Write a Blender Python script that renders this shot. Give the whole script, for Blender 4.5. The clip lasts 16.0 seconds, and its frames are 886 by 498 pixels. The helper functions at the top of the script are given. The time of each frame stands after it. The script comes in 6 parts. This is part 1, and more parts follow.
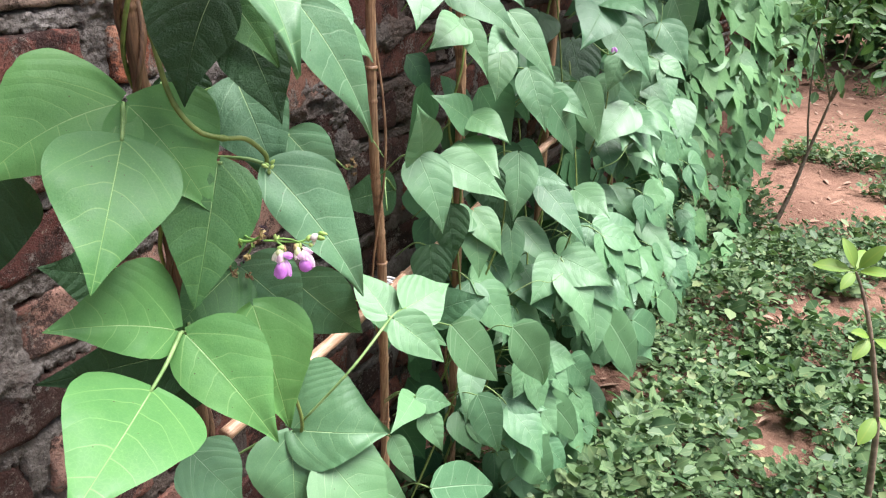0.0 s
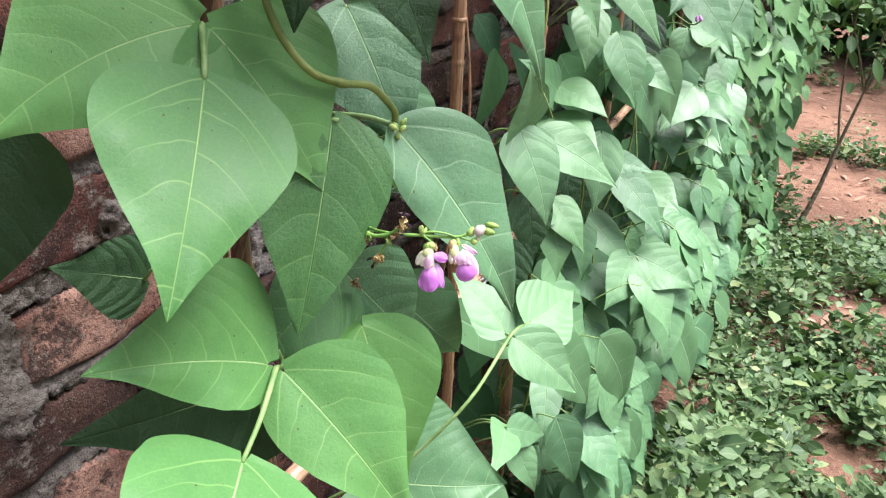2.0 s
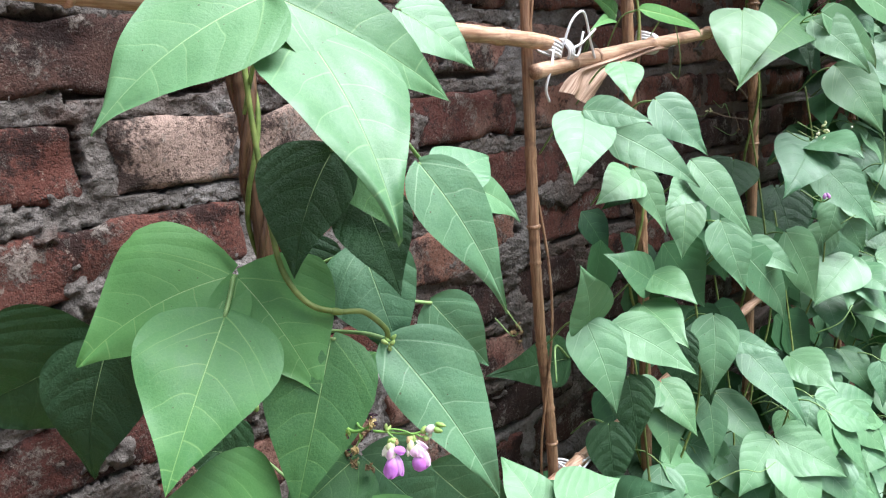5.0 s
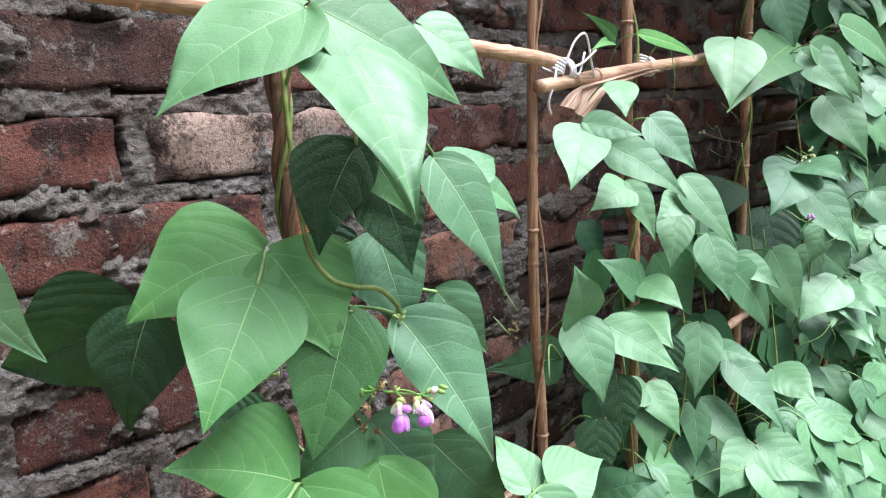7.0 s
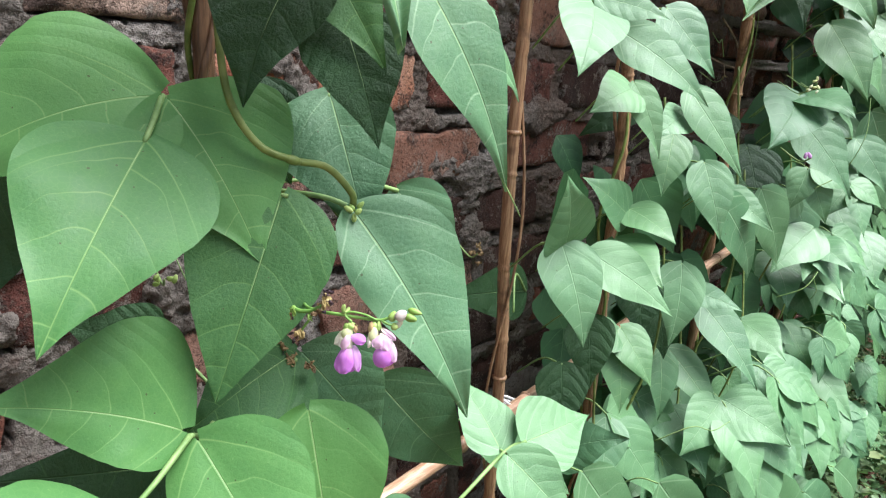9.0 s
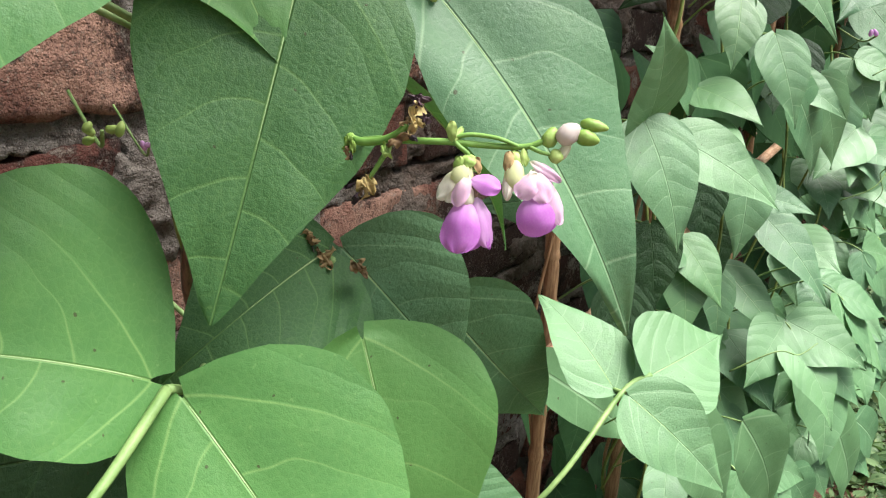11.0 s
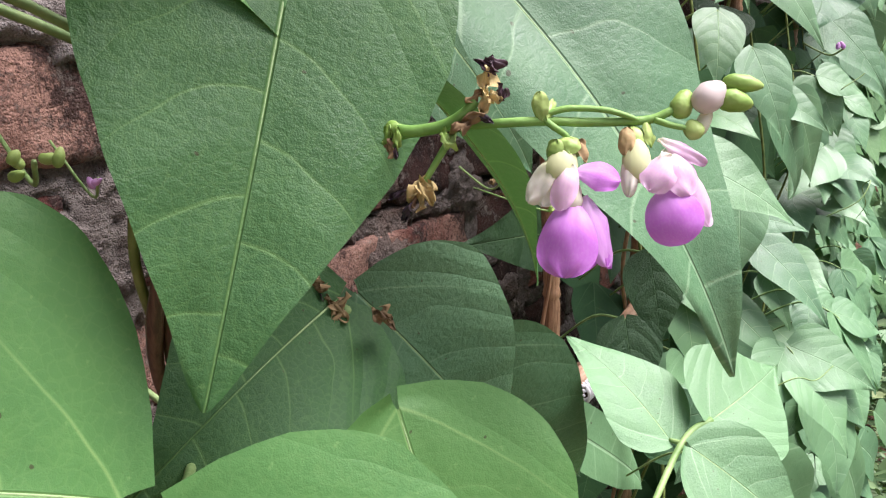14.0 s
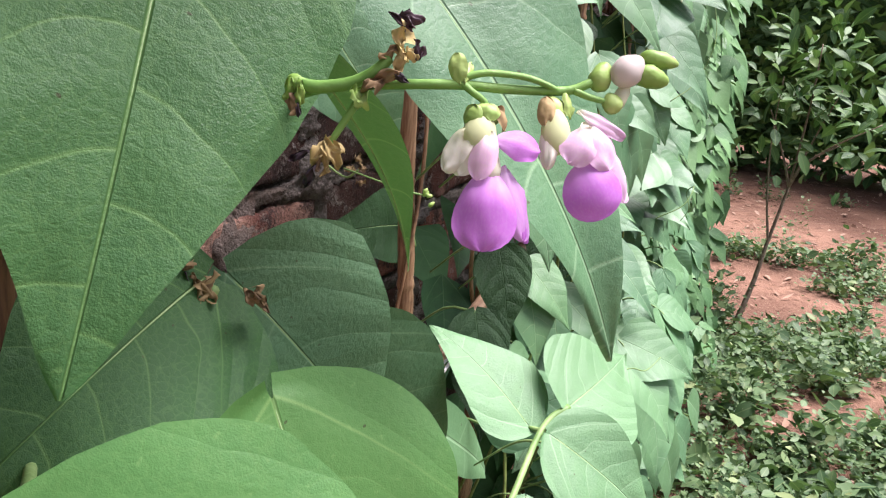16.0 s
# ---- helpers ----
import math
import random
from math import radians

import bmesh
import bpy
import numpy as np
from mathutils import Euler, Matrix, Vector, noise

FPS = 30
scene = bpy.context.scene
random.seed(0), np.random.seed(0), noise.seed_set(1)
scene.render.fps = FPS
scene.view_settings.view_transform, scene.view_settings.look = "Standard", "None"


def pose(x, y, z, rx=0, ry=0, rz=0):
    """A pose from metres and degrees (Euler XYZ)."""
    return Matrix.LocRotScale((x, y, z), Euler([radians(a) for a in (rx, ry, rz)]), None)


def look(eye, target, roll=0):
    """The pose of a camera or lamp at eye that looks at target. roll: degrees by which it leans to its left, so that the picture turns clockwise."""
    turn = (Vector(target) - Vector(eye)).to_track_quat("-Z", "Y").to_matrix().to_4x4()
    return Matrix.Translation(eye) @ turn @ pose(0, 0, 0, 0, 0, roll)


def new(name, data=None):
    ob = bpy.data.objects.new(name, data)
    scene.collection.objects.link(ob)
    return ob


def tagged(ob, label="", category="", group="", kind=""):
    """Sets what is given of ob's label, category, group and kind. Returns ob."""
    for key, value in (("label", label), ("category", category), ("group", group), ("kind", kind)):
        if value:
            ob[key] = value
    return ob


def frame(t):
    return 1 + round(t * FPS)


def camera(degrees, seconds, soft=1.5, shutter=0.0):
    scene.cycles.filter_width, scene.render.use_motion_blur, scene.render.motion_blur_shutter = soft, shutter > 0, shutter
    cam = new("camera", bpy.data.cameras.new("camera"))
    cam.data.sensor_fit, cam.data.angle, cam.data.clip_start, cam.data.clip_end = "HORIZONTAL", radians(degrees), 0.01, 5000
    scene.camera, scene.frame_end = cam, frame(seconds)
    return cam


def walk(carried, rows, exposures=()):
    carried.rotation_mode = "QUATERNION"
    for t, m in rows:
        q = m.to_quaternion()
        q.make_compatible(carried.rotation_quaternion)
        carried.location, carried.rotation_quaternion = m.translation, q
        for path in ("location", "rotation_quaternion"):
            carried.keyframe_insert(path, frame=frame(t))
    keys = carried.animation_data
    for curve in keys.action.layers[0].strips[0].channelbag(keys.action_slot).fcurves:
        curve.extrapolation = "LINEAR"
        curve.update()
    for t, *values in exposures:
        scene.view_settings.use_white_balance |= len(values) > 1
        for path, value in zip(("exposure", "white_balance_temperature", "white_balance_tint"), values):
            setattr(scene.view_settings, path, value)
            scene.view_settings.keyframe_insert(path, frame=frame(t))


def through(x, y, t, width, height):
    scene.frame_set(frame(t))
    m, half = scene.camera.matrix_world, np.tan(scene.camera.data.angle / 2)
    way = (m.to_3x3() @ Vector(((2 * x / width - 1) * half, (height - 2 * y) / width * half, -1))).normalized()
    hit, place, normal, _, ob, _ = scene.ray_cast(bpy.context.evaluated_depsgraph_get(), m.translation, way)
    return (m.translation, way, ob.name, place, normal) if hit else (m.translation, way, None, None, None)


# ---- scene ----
cam = camera(60.0, 16.0, 1.2)
PATH = [
    (0, (0.494, 0.025, 0.801), (-0.341, 1.643, -0.028), 2.4),
    (0.5, (0.452, 0.039, 0.79), (-0.4, 1.651, -0.032), 2.7),
    (1, (0.394, 0.08, 0.77), (-0.453, 1.692, -0.058), 3.0),
    (1.5, (0.374, 0.09, 0.747), (-0.417, 1.72, -0.102), 4.3),
    (2, (0.365, 0.087, 0.747), (-0.413, 1.726, -0.095), 3.8),
    (2.5, (0.353, 0.106, 0.768), (-0.537, 1.719, -0.012), 1.4),
    (3, (0.333, 0.137, 0.782), (-0.725, 1.675, 0.066), -0.2),
    (3.5, (0.351, 0.142, 0.801), (-0.88, 1.591, 0.178), -1.8),
    (4, (0.383, 0.145, 0.811), (-1.001, 1.505, 0.325), -2.5),
    (4.5, (0.452, 0.123, 0.796), (-0.893, 1.531, 0.337), -3.4),
    (6.8, (0.517, 0.064, 0.782), (-0.83, 1.491, 0.392), -1.1),
    (7, (0.516, 0.061, 0.782), (-0.83, 1.487, 0.388), -0.8),
    (7.5, (0.519, 0.064, 0.779), (-0.815, 1.497, 0.369), -0.4),
    (8, (0.52, 0.076, 0.777), (-0.786, 1.526, 0.336), 1.6),
    (8.2, (0.509, 0.086, 0.767), (-0.79, 1.533, 0.3), 3.1),
    (10.3, (0.326, 0.186, 0.692), (-0.71, 1.764, 0.032), 5.6),
    (10.5, (0.324, 0.189, 0.679), (-0.721, 1.761, 0.017), 5.2),
    (11, (0.329, 0.194, 0.666), (-0.744, 1.744, -0.004), 3.4),
    (11.5, (0.322, 0.187, 0.649), (-0.766, 1.739, 0.011), 0.8),
    (12, (0.318, 0.19, 0.644), (-0.769, 1.75, 0.023), -0.7),
    (12.5, (0.315, 0.199, 0.646), (-0.749, 1.775, 0.027), -1.8),
    (13, (0.312, 0.21, 0.652), (-0.73, 1.807, 0.047), -1.8),
    (13.5, (0.301, 0.212, 0.654), (-0.725, 1.834, 0.09), -0.8),
    (14, (0.293, 0.216, 0.649), (-0.71, 1.86, 0.11), 0.1),
    (14.5, (0.292, 0.223, 0.648), (-0.651, 1.906, 0.121), 1.4),
    (15, (0.29, 0.221, 0.648), (-0.504, 1.988, 0.151), 3.8),
    (15.5, (0.285, 0.22, 0.646), (-0.381, 2.037, 0.143), 5.1),
    (16, (0.283, 0.218, 0.644), (-0.344, 2.041, 0.11), 5.0),
]
EXPOSURES = [(0.0, 1.56, 6300, 15), (2.5, 1.63, 6350, 16), (3.0, 1.63, 6500, 20), (3.5, 1.58, 6550, 23), (4.0, 1.52, 6350, 18), (4.7, 1.53, 5950, 11), (7.0, 1.53, 5850, 11), (8.2, 1.52, 5900, 11), (10.5, 1.38, 6700, 8), (12.0, 1.38, 6550, 15), (13.5, 1.40, 6400, 22), (15.0, 1.45, 6400, 23), (16.0, 1.47, 6400, 23)]
walk(cam, [(t, look(eye, target, roll)) for t, eye, target, roll in PATH], EXPOSURES)

# ---- world, sun, sky ----
world = bpy.data.worlds.new("overcast_sky")
scene.world = world
world.use_nodes = True
wn, wl = world.node_tree.nodes, world.node_tree.links
sky = wn.new("ShaderNodeTexSky")
sky.sky_type, sky.sun_disc = "NISHITA", False
sky.sun_elevation, sky.sun_rotation = radians(66), radians(54)
sky.dust_density, sky.air_density = 4.0, 1.0
cloud = wn.new("ShaderNodeMix")
cloud.data_type = "RGBA"
cloud.inputs[0].default_value = 0.65
cloud.inputs[7].default_value = (5.0, 5.5, 6.2, 1.0)
wl.new(sky.outputs[0], cloud.inputs[6])
wl.new(cloud.outputs[2], wn["Background"].inputs[0])
wn["Background"].inputs[1].default_value = 0.062

sun = new("sun", bpy.data.lights.new("sun", "SUN"))
sun.data.energy, sun.data.angle, sun.data.color = 4.3, radians(40), (1.0, 0.98, 0.95)
sun.matrix_world = look((1.5, 1.1, 4.2), (0, 0, 0))


# ---- materials ----
class Nodes:
    """A small builder for node materials."""

    def __init__(self, name):
        self.mat = bpy.data.materials.new(name)
        self.mat.use_nodes = True
        self.tree = self.mat.node_tree
        self.bsdf = self.tree.nodes["Principled BSDF"]
        self.out = self.tree.nodes["Material Output"]

    def node(self, kind):
        return self.tree.nodes.new(kind)

    def put(self, socket, value):
        if hasattr(value, "is_linked") or hasattr(value, "links"):
            self.tree.links.new(value, socket)
        else:
            socket.default_value = value

    def math(self, op, a, b=0.0, c=0.0):
        n = self.node("ShaderNodeMath")
        n.operation = op
        for i, v in enumerate((a, b, c)):
            self.put(n.inputs[i], v)
        return n.outputs[0]

    def ramp(self, x, a, b, lo=0.0, hi=1.0):
        n = self.node("ShaderNodeMapRange")
        n.interpolation_type = "SMOOTHSTEP"
        for i, v in enumerate((x, a, b, lo, hi)):
            self.put(n.inputs[i], v)
        return n.outputs[0]

    def mix(self, f, a, b):
        n = self.node("ShaderNodeMix")
        n.data_type = "RGBA"
        self.put(n.inputs[0], f)
        self.put(n.inputs[6], a if not isinstance(a, tuple) else (*a, 1.0))
        self.put(n.inputs[7], b if not isinstance(b, tuple) else (*b, 1.0))
        return n.outputs[2]

    def noise(self, scale, detail=4.0, rough=0.55, vec=None):
        n = self.node("ShaderNodeTexNoise")
        n.inputs["Scale"].default_value, n.inputs["Detail"].default_value, n.inputs["Roughness"].default_value = scale, detail, rough
        self.put(n.inputs["Vector"], vec if vec is not None else self.place())
        return n.outputs["Fac"]

    def cells(self, scale, vec=None, feature="DISTANCE_TO_EDGE"):
        n = self.node("ShaderNodeTexVoronoi")
        n.feature = feature
        n.inputs["Scale"].default_value = scale
        self.put(n.inputs["Vector"], vec if vec is not None else self.place())
        return n.outputs["Distance"]

    def place(self):
        return self.node("ShaderNodeNewGeometry").outputs["Position"]

    def object_place(self):
        return self.node("ShaderNodeTexCoord").outputs["Object"]

    def random(self):
        return self.node("ShaderNodeObjectInfo").outputs["Random"]

    def island(self):
        return self.node("ShaderNodeNewGeometry").outputs["Random Per Island"]

    def finish(self, colour, rough=0.6, bump=None, strength=0.3, distance=0.002, metal=0.0, specular=0.5, through=None, through_mix=0.25):
        b = self.bsdf
        self.put(b.inputs["Base Color"], colour if not isinstance(colour, tuple) else (*colour, 1.0))
        self.put(b.inputs["Roughness"], rough)
        b.inputs["Metallic"].default_value = metal
        b.inputs["Specular IOR Level"].default_value = specular
        if bump is not None:
            n = self.node("ShaderNodeBump")
            n.inputs["Strength"].default_value, n.inputs["Distance"].default_value = strength, distance
            self.put(n.inputs["Height"], bump)
            self.put(b.inputs["Normal"], n.outputs[0])
        if through is not None:
            tr = self.node("ShaderNodeBsdfTranslucent")
            self.put(tr.inputs[0], through if not isinstance(through, tuple) else (*through, 1.0))
            mx = self.node("ShaderNodeMixShader")
            mx.inputs[0].default_value = through_mix
            self.tree.links.new(b.outputs[0], mx.inputs[1])
            self.tree.links.new(tr.outputs[0], mx.inputs[2])
            self.tree.links.new(mx.outputs[0], self.out.inputs[0])
        return self.mat


def bean_leaf_material(name, vary, young, old, pale_vein, gloss=0.34, relief=0.36, lace=0.14, deep=1.0, blister=0.0):
    n = Nodes(name)
    uv = n.node("ShaderNodeUVMap").outputs[0]
    sep = n.node("ShaderNodeSeparateXYZ")
    n.put(sep.inputs[0], uv)
    side = n.math("SUBTRACT", sep.outputs[0], 0.5)
    ax, v = n.math("ABSOLUTE", side), sep.outputs[1]
    wob = n.math("MULTIPLY", n.math("SUBTRACT", n.noise(3.2, 2.0, 0.5, uv), 0.5), 0.13)
    rnd = vary(n)
    step = n.math("MULTIPLY", n.math("SIGN", side), n.math("ADD", 0.02, n.math("MULTIPLY", rnd, 0.05)))
    # side veins leave the midrib nearly square and arch towards the tip
    bend = n.math("ADD", n.math("MULTIPLY", ax, -0.12), n.math("MULTIPLY", n.math("MULTIPLY", ax, ax), -2.6))
    height = n.math("ADD", n.math("ADD", n.math("ADD", v, bend), step), wob)
    q = n.math("ADD", n.math("MULTIPLY", height, 5.2), n.math("FRACT", n.math("MULTIPLY", rnd, 5.7)))
    cell = n.math("ABSOLUTE", n.math("SUBTRACT", n.math("FRACT", q), 0.5))
    dist = n.math("SUBTRACT", 0.5, cell)
    wide = n.ramp(ax, 0.0, 0.36, 0.038, 0.018)
    lateral = n.math("MULTIPLY", n.ramp(dist, 0.0, wide, 1.0, 0.0), n.ramp(ax, 0.06, 0.36, 0.80, 0.22))
    lateral = n.math("MULTIPLY", lateral, n.ramp(height, 0.08, 0.14))
    # the two base veins
    low = n.math("ABSOLUTE", n.math("SUBTRACT", n.math("ADD", v, n.math("MULTIPLY", wob, 0.4)), n.math("ADD", n.math("MULTIPLY", ax, 0.62), n.math("MULTIPLY", n.math("MULTIPLY", ax, ax), 1.3))))
    basal = n.math("MULTIPLY", n.ramp(low, 0.0, 0.0095, 1.0, 0.0), n.ramp(ax, 0.10, 0.38, 1.0, 0.30))
    lateral = n.math("MAXIMUM", lateral, basal)
    rib = n.ramp(ax, n.ramp(v, 0.0, 1.0, 0.0024, 0.0010), n.ramp(v, 0.0, 1.0, 0.0070, 0.0038), 1.0, 0.0)
    drift = n.node("ShaderNodeMix")
    drift.data_type = "RGBA"
    drift.inputs[0].default_value = 0.045
    warp = n.node("ShaderNodeTexNoise")
    warp.inputs["Scale"].default_value = 14.0
    n.put(warp.inputs["Vector"], uv)
    n.put(drift.inputs[6], uv)
    n.put(drift.inputs[7], warp.outputs["Color"])
    mesh = n.cells(40.0, drift.outputs[2])
    net = n.math("MULTIPLY", n.ramp(mesh, 0.0, 0.10, 1.0, 0.0), lace)
    vein = n.math("MAXIMUM", n.math("MAXIMUM", rib, lateral), net)
    mott = n.noise(7.0, 3.0, 0.6, uv)
    leaf = n.mix(n.ramp(n.math("ADD", n.math("MULTIPLY", rnd, 0.75), n.math("MULTIPLY", mott, 0.75)), 0.18, 1.15), old, young)
    leaf = n.mix(n.math("MULTIPLY", n.ramp(n.noise(40.0, 2.0, 0.6, uv), 0.66, 0.75), 0.25), leaf, pale_vein)
    speck = n.math("MULTIPLY", n.ramp(n.noise(26.0, 1.0, 0.4, uv), 0.785, 0.80), 0.8)
    leaf = n.mix(speck, leaf, (0.05, 0.045, 0.02))
    col = n.mix(n.math("MULTIPLY", vein, 0.56), leaf, pale_vein)
    quilt = n.math("ADD", n.math("MULTIPLY", n.math("POWER", n.math("MULTIPLY", dist, 2.0), 0.7), 0.45), n.math("ADD", n.math("MULTIPLY", n.noise(60.0, 4.0, 0.7, uv), 0.22), n.math("MULTIPLY", n.noise(260.0, 2.0, 0.6, uv), 0.16)))
    quilt = n.math("ADD", n.math("SUBTRACT", quilt, n.math("MULTIPLY", rib, 0.8)), n.math("MULTIPLY", n.ramp(mesh, 0.0, 0.34), 0.06))
    if blister:
        lump = n.cells(17.0, drift.outputs[2])
        quilt = n.math("ADD", quilt, n.math("MULTIPLY", n.math("POWER", n.ramp(lump, 0.0, 0.5), 0.6), blister))
    return n.finish(col, n.ramp(mott, 0.3, 0.7, 0.45, 0.56), quilt, relief, 0.0010 * deep, specular=gloss, through=n.mix(0.35, (0.10, 0.26, 0.045), col), through_mix=0.14)


LEAF = bean_leaf_material("bean_leaf", lambda n: n.random(), (0.096, 0.245, 0.064), (0.063, 0.180, 0.053), (0.25, 0.42, 0.14))
# LEAF darkened for blades hanging under others; their shade sits in the colour
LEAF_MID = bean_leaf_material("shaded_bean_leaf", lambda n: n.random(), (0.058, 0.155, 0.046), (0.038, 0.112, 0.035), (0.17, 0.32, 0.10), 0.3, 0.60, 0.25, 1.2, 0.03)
# near-black green: the shade these leaves hang in is put into their colour
LEAF_DARK = bean_leaf_material("shade_dark_bean_leaf", lambda n: n.random(), (0.025, 0.067, 0.025), (0.013, 0.040, 0.017), (0.060, 0.135, 0.046), 0.26, 0.9, 0.24, 2.2, 0.13)
LEAF_DULL = bean_leaf_material("dull_bean_leaf", lambda n: n.random(), (0.082, 0.185, 0.088), (0.050, 0.134, 0.062), (0.20, 0.34, 0.18), 0.42, 0.7, 0.2, 1.2, 0.08)
LEAF_SOFT = bean_leaf_material("soft_green_bean_leaf", lambda n: n.random(), (0.105, 0.230, 0.095), (0.066, 0.165, 0.070), (0.25, 0.40, 0.18), 0.52, 0.45)
# leaf green lowered to hold the darkness of the gaps inside the vine
LEAF_INNER = bean_leaf_material("shade_toned_inner_leaf", lambda n: n.island(), (0.040, 0.112, 0.042), (0.014, 0.048, 0.022), (0.10, 0.20, 0.08), 0.25)
LEAF_PALE = bean_leaf_material("pale_bean_leaf", lambda n: n.random(), (0.124, 0.262, 0.116), (0.074, 0.180, 0.086), (0.30, 0.46, 0.27), 0.55, 0.55)
LEAF_FAR = bean_leaf_material("bean_leaf_massed", lambda n: n.island(), (0.142, 0.285, 0.112), (0.066, 0.165, 0.066), (0.27, 0.42, 0.21))


def small_leaf_material(name, a, b, c):
    n = Nodes(name)
    uv = n.node("ShaderNodeUVMap").outputs[0]
    sep = n.node("ShaderNodeSeparateXYZ")
    n.put(sep.inputs[0], uv)
    ax = n.math("ABSOLUTE", n.math("SUBTRACT", sep.outputs[0], 0.5))
    rib = n.ramp(ax, 0.008, 0.03, 1.0, 0.0)
    r = n.island()
    leaf = n.mix(n.ramp(r, 0.0, 0.7), a, b)
    leaf = n.mix(n.ramp(r, 0.85, 1.0), leaf, c)
    leaf = n.mix(n.math("MULTIPLY", n.noise(9.0, 3.0), 0.35), leaf, b)
    col = n.mix(n.math("MULTIPLY", rib, 0.4), leaf, c)
    return n.finish(col, 0.5, n.noise(300.0, 2.0), 0.2, 0.001, specular=0.25, through=n.mix(0.5, (0.12, 0.25, 0.03), col), through_mix=0.2)


WEED = small_leaf_material("weed_leaf", (0.034, 0.080, 0.034), (0.120, 0.195, 0.085), (0.27, 0.33, 0.15))
HEDGE = small_leaf_material("hedge_leaf", (0.030, 0.085, 0.030), (0.095, 0.19, 0.06), (0.20, 0.30, 0.10))
CITRUS = small_leaf_material("citrus_leaf", (0.10, 0.20, 0.03), (0.17, 0.28, 0.05), (0.28, 0.33, 0.06))


def stalk_material(name, a, b, rough=0.5):
    n = Nodes(name)
    f = n.noise(120.0, 3.0)
    return n.finish(n.mix(n.ramp(f, 0.3, 0.7), a, b), rough, n.noise(600.0, 2.0), 0.35, 0.0006, specular=0.3)


STALK = stalk_material("green_stalk", (0.13, 0.235, 0.07), (0.25, 0.37, 0.14))
SPRAY_STALK = stalk_material("fresh_flower_stalk", (0.10, 0.225, 0.040), (0.19, 0.35, 0.085))
RIB = stalk_material("leaf_rib", (0.25, 0.39, 0.16), (0.33, 0.47, 0.22))
STEM = stalk_material("vine_stem", (0.10, 0.15, 0.035), (0.20, 0.25, 0.07))
POD = stalk_material("young_pod", (0.17, 0.30, 0.055), (0.36, 0.47, 0.15))
WITHERED = stalk_material("withered_bloom", (0.14, 0.085, 0.045), (0.40, 0.29, 0.14), 0.8)
TAN = stalk_material("straw_bloom", (0.30, 0.21, 0.08), (0.56, 0.45, 0.20), 0.75)
BLACKENED = stalk_material("dried_tip", (0.02, 0.012, 0.02), (0.07, 0.04, 0.05))
BARK = stalk_material("sapling_bark", (0.15, 0.10, 0.07), (0.27, 0.20, 0.14))


def bamboo_material(name, a, b, c, grain=(1.0, 1.0, 0.06)):
    n = Nodes(name)
    p = n.object_place()
    mp = n.node("ShaderNodeMapping")
    n.put(mp.inputs[0], p)
    mp.inputs["Scale"].default_value = grain
    fibre = n.noise(700.0, 4.0, 0.65, mp.outputs[0])
    patch = n.noise(28.0, 4.0, 0.6, p)
    col = n.mix(n.ramp(fibre, 0.35, 0.65), a, b)
    col = n.mix(n.math("MULTIPLY", n.ramp(patch, 0.52, 0.66), 0.8), col, c)
    return n.finish(col, 0.42, fibre, 0.4, 0.0008)


BAMBOO = bamboo_material("dry_bamboo", (0.20, 0.105, 0.055), (0.40, 0.245, 0.14), (0.075, 0.038, 0.022))
BAMBOO_DARK = bamboo_material("weathered_bamboo", (0.060, 0.032, 0.017), (0.150, 0.084, 0.046), (0.024, 0.013, 0.009))
BAMBOO_PALE = bamboo_material("pale_bamboo", (0.33, 0.185, 0.11), (0.54, 0.36, 0.24), (0.17, 0.085, 0.048), (1.0, 0.06, 1.0))


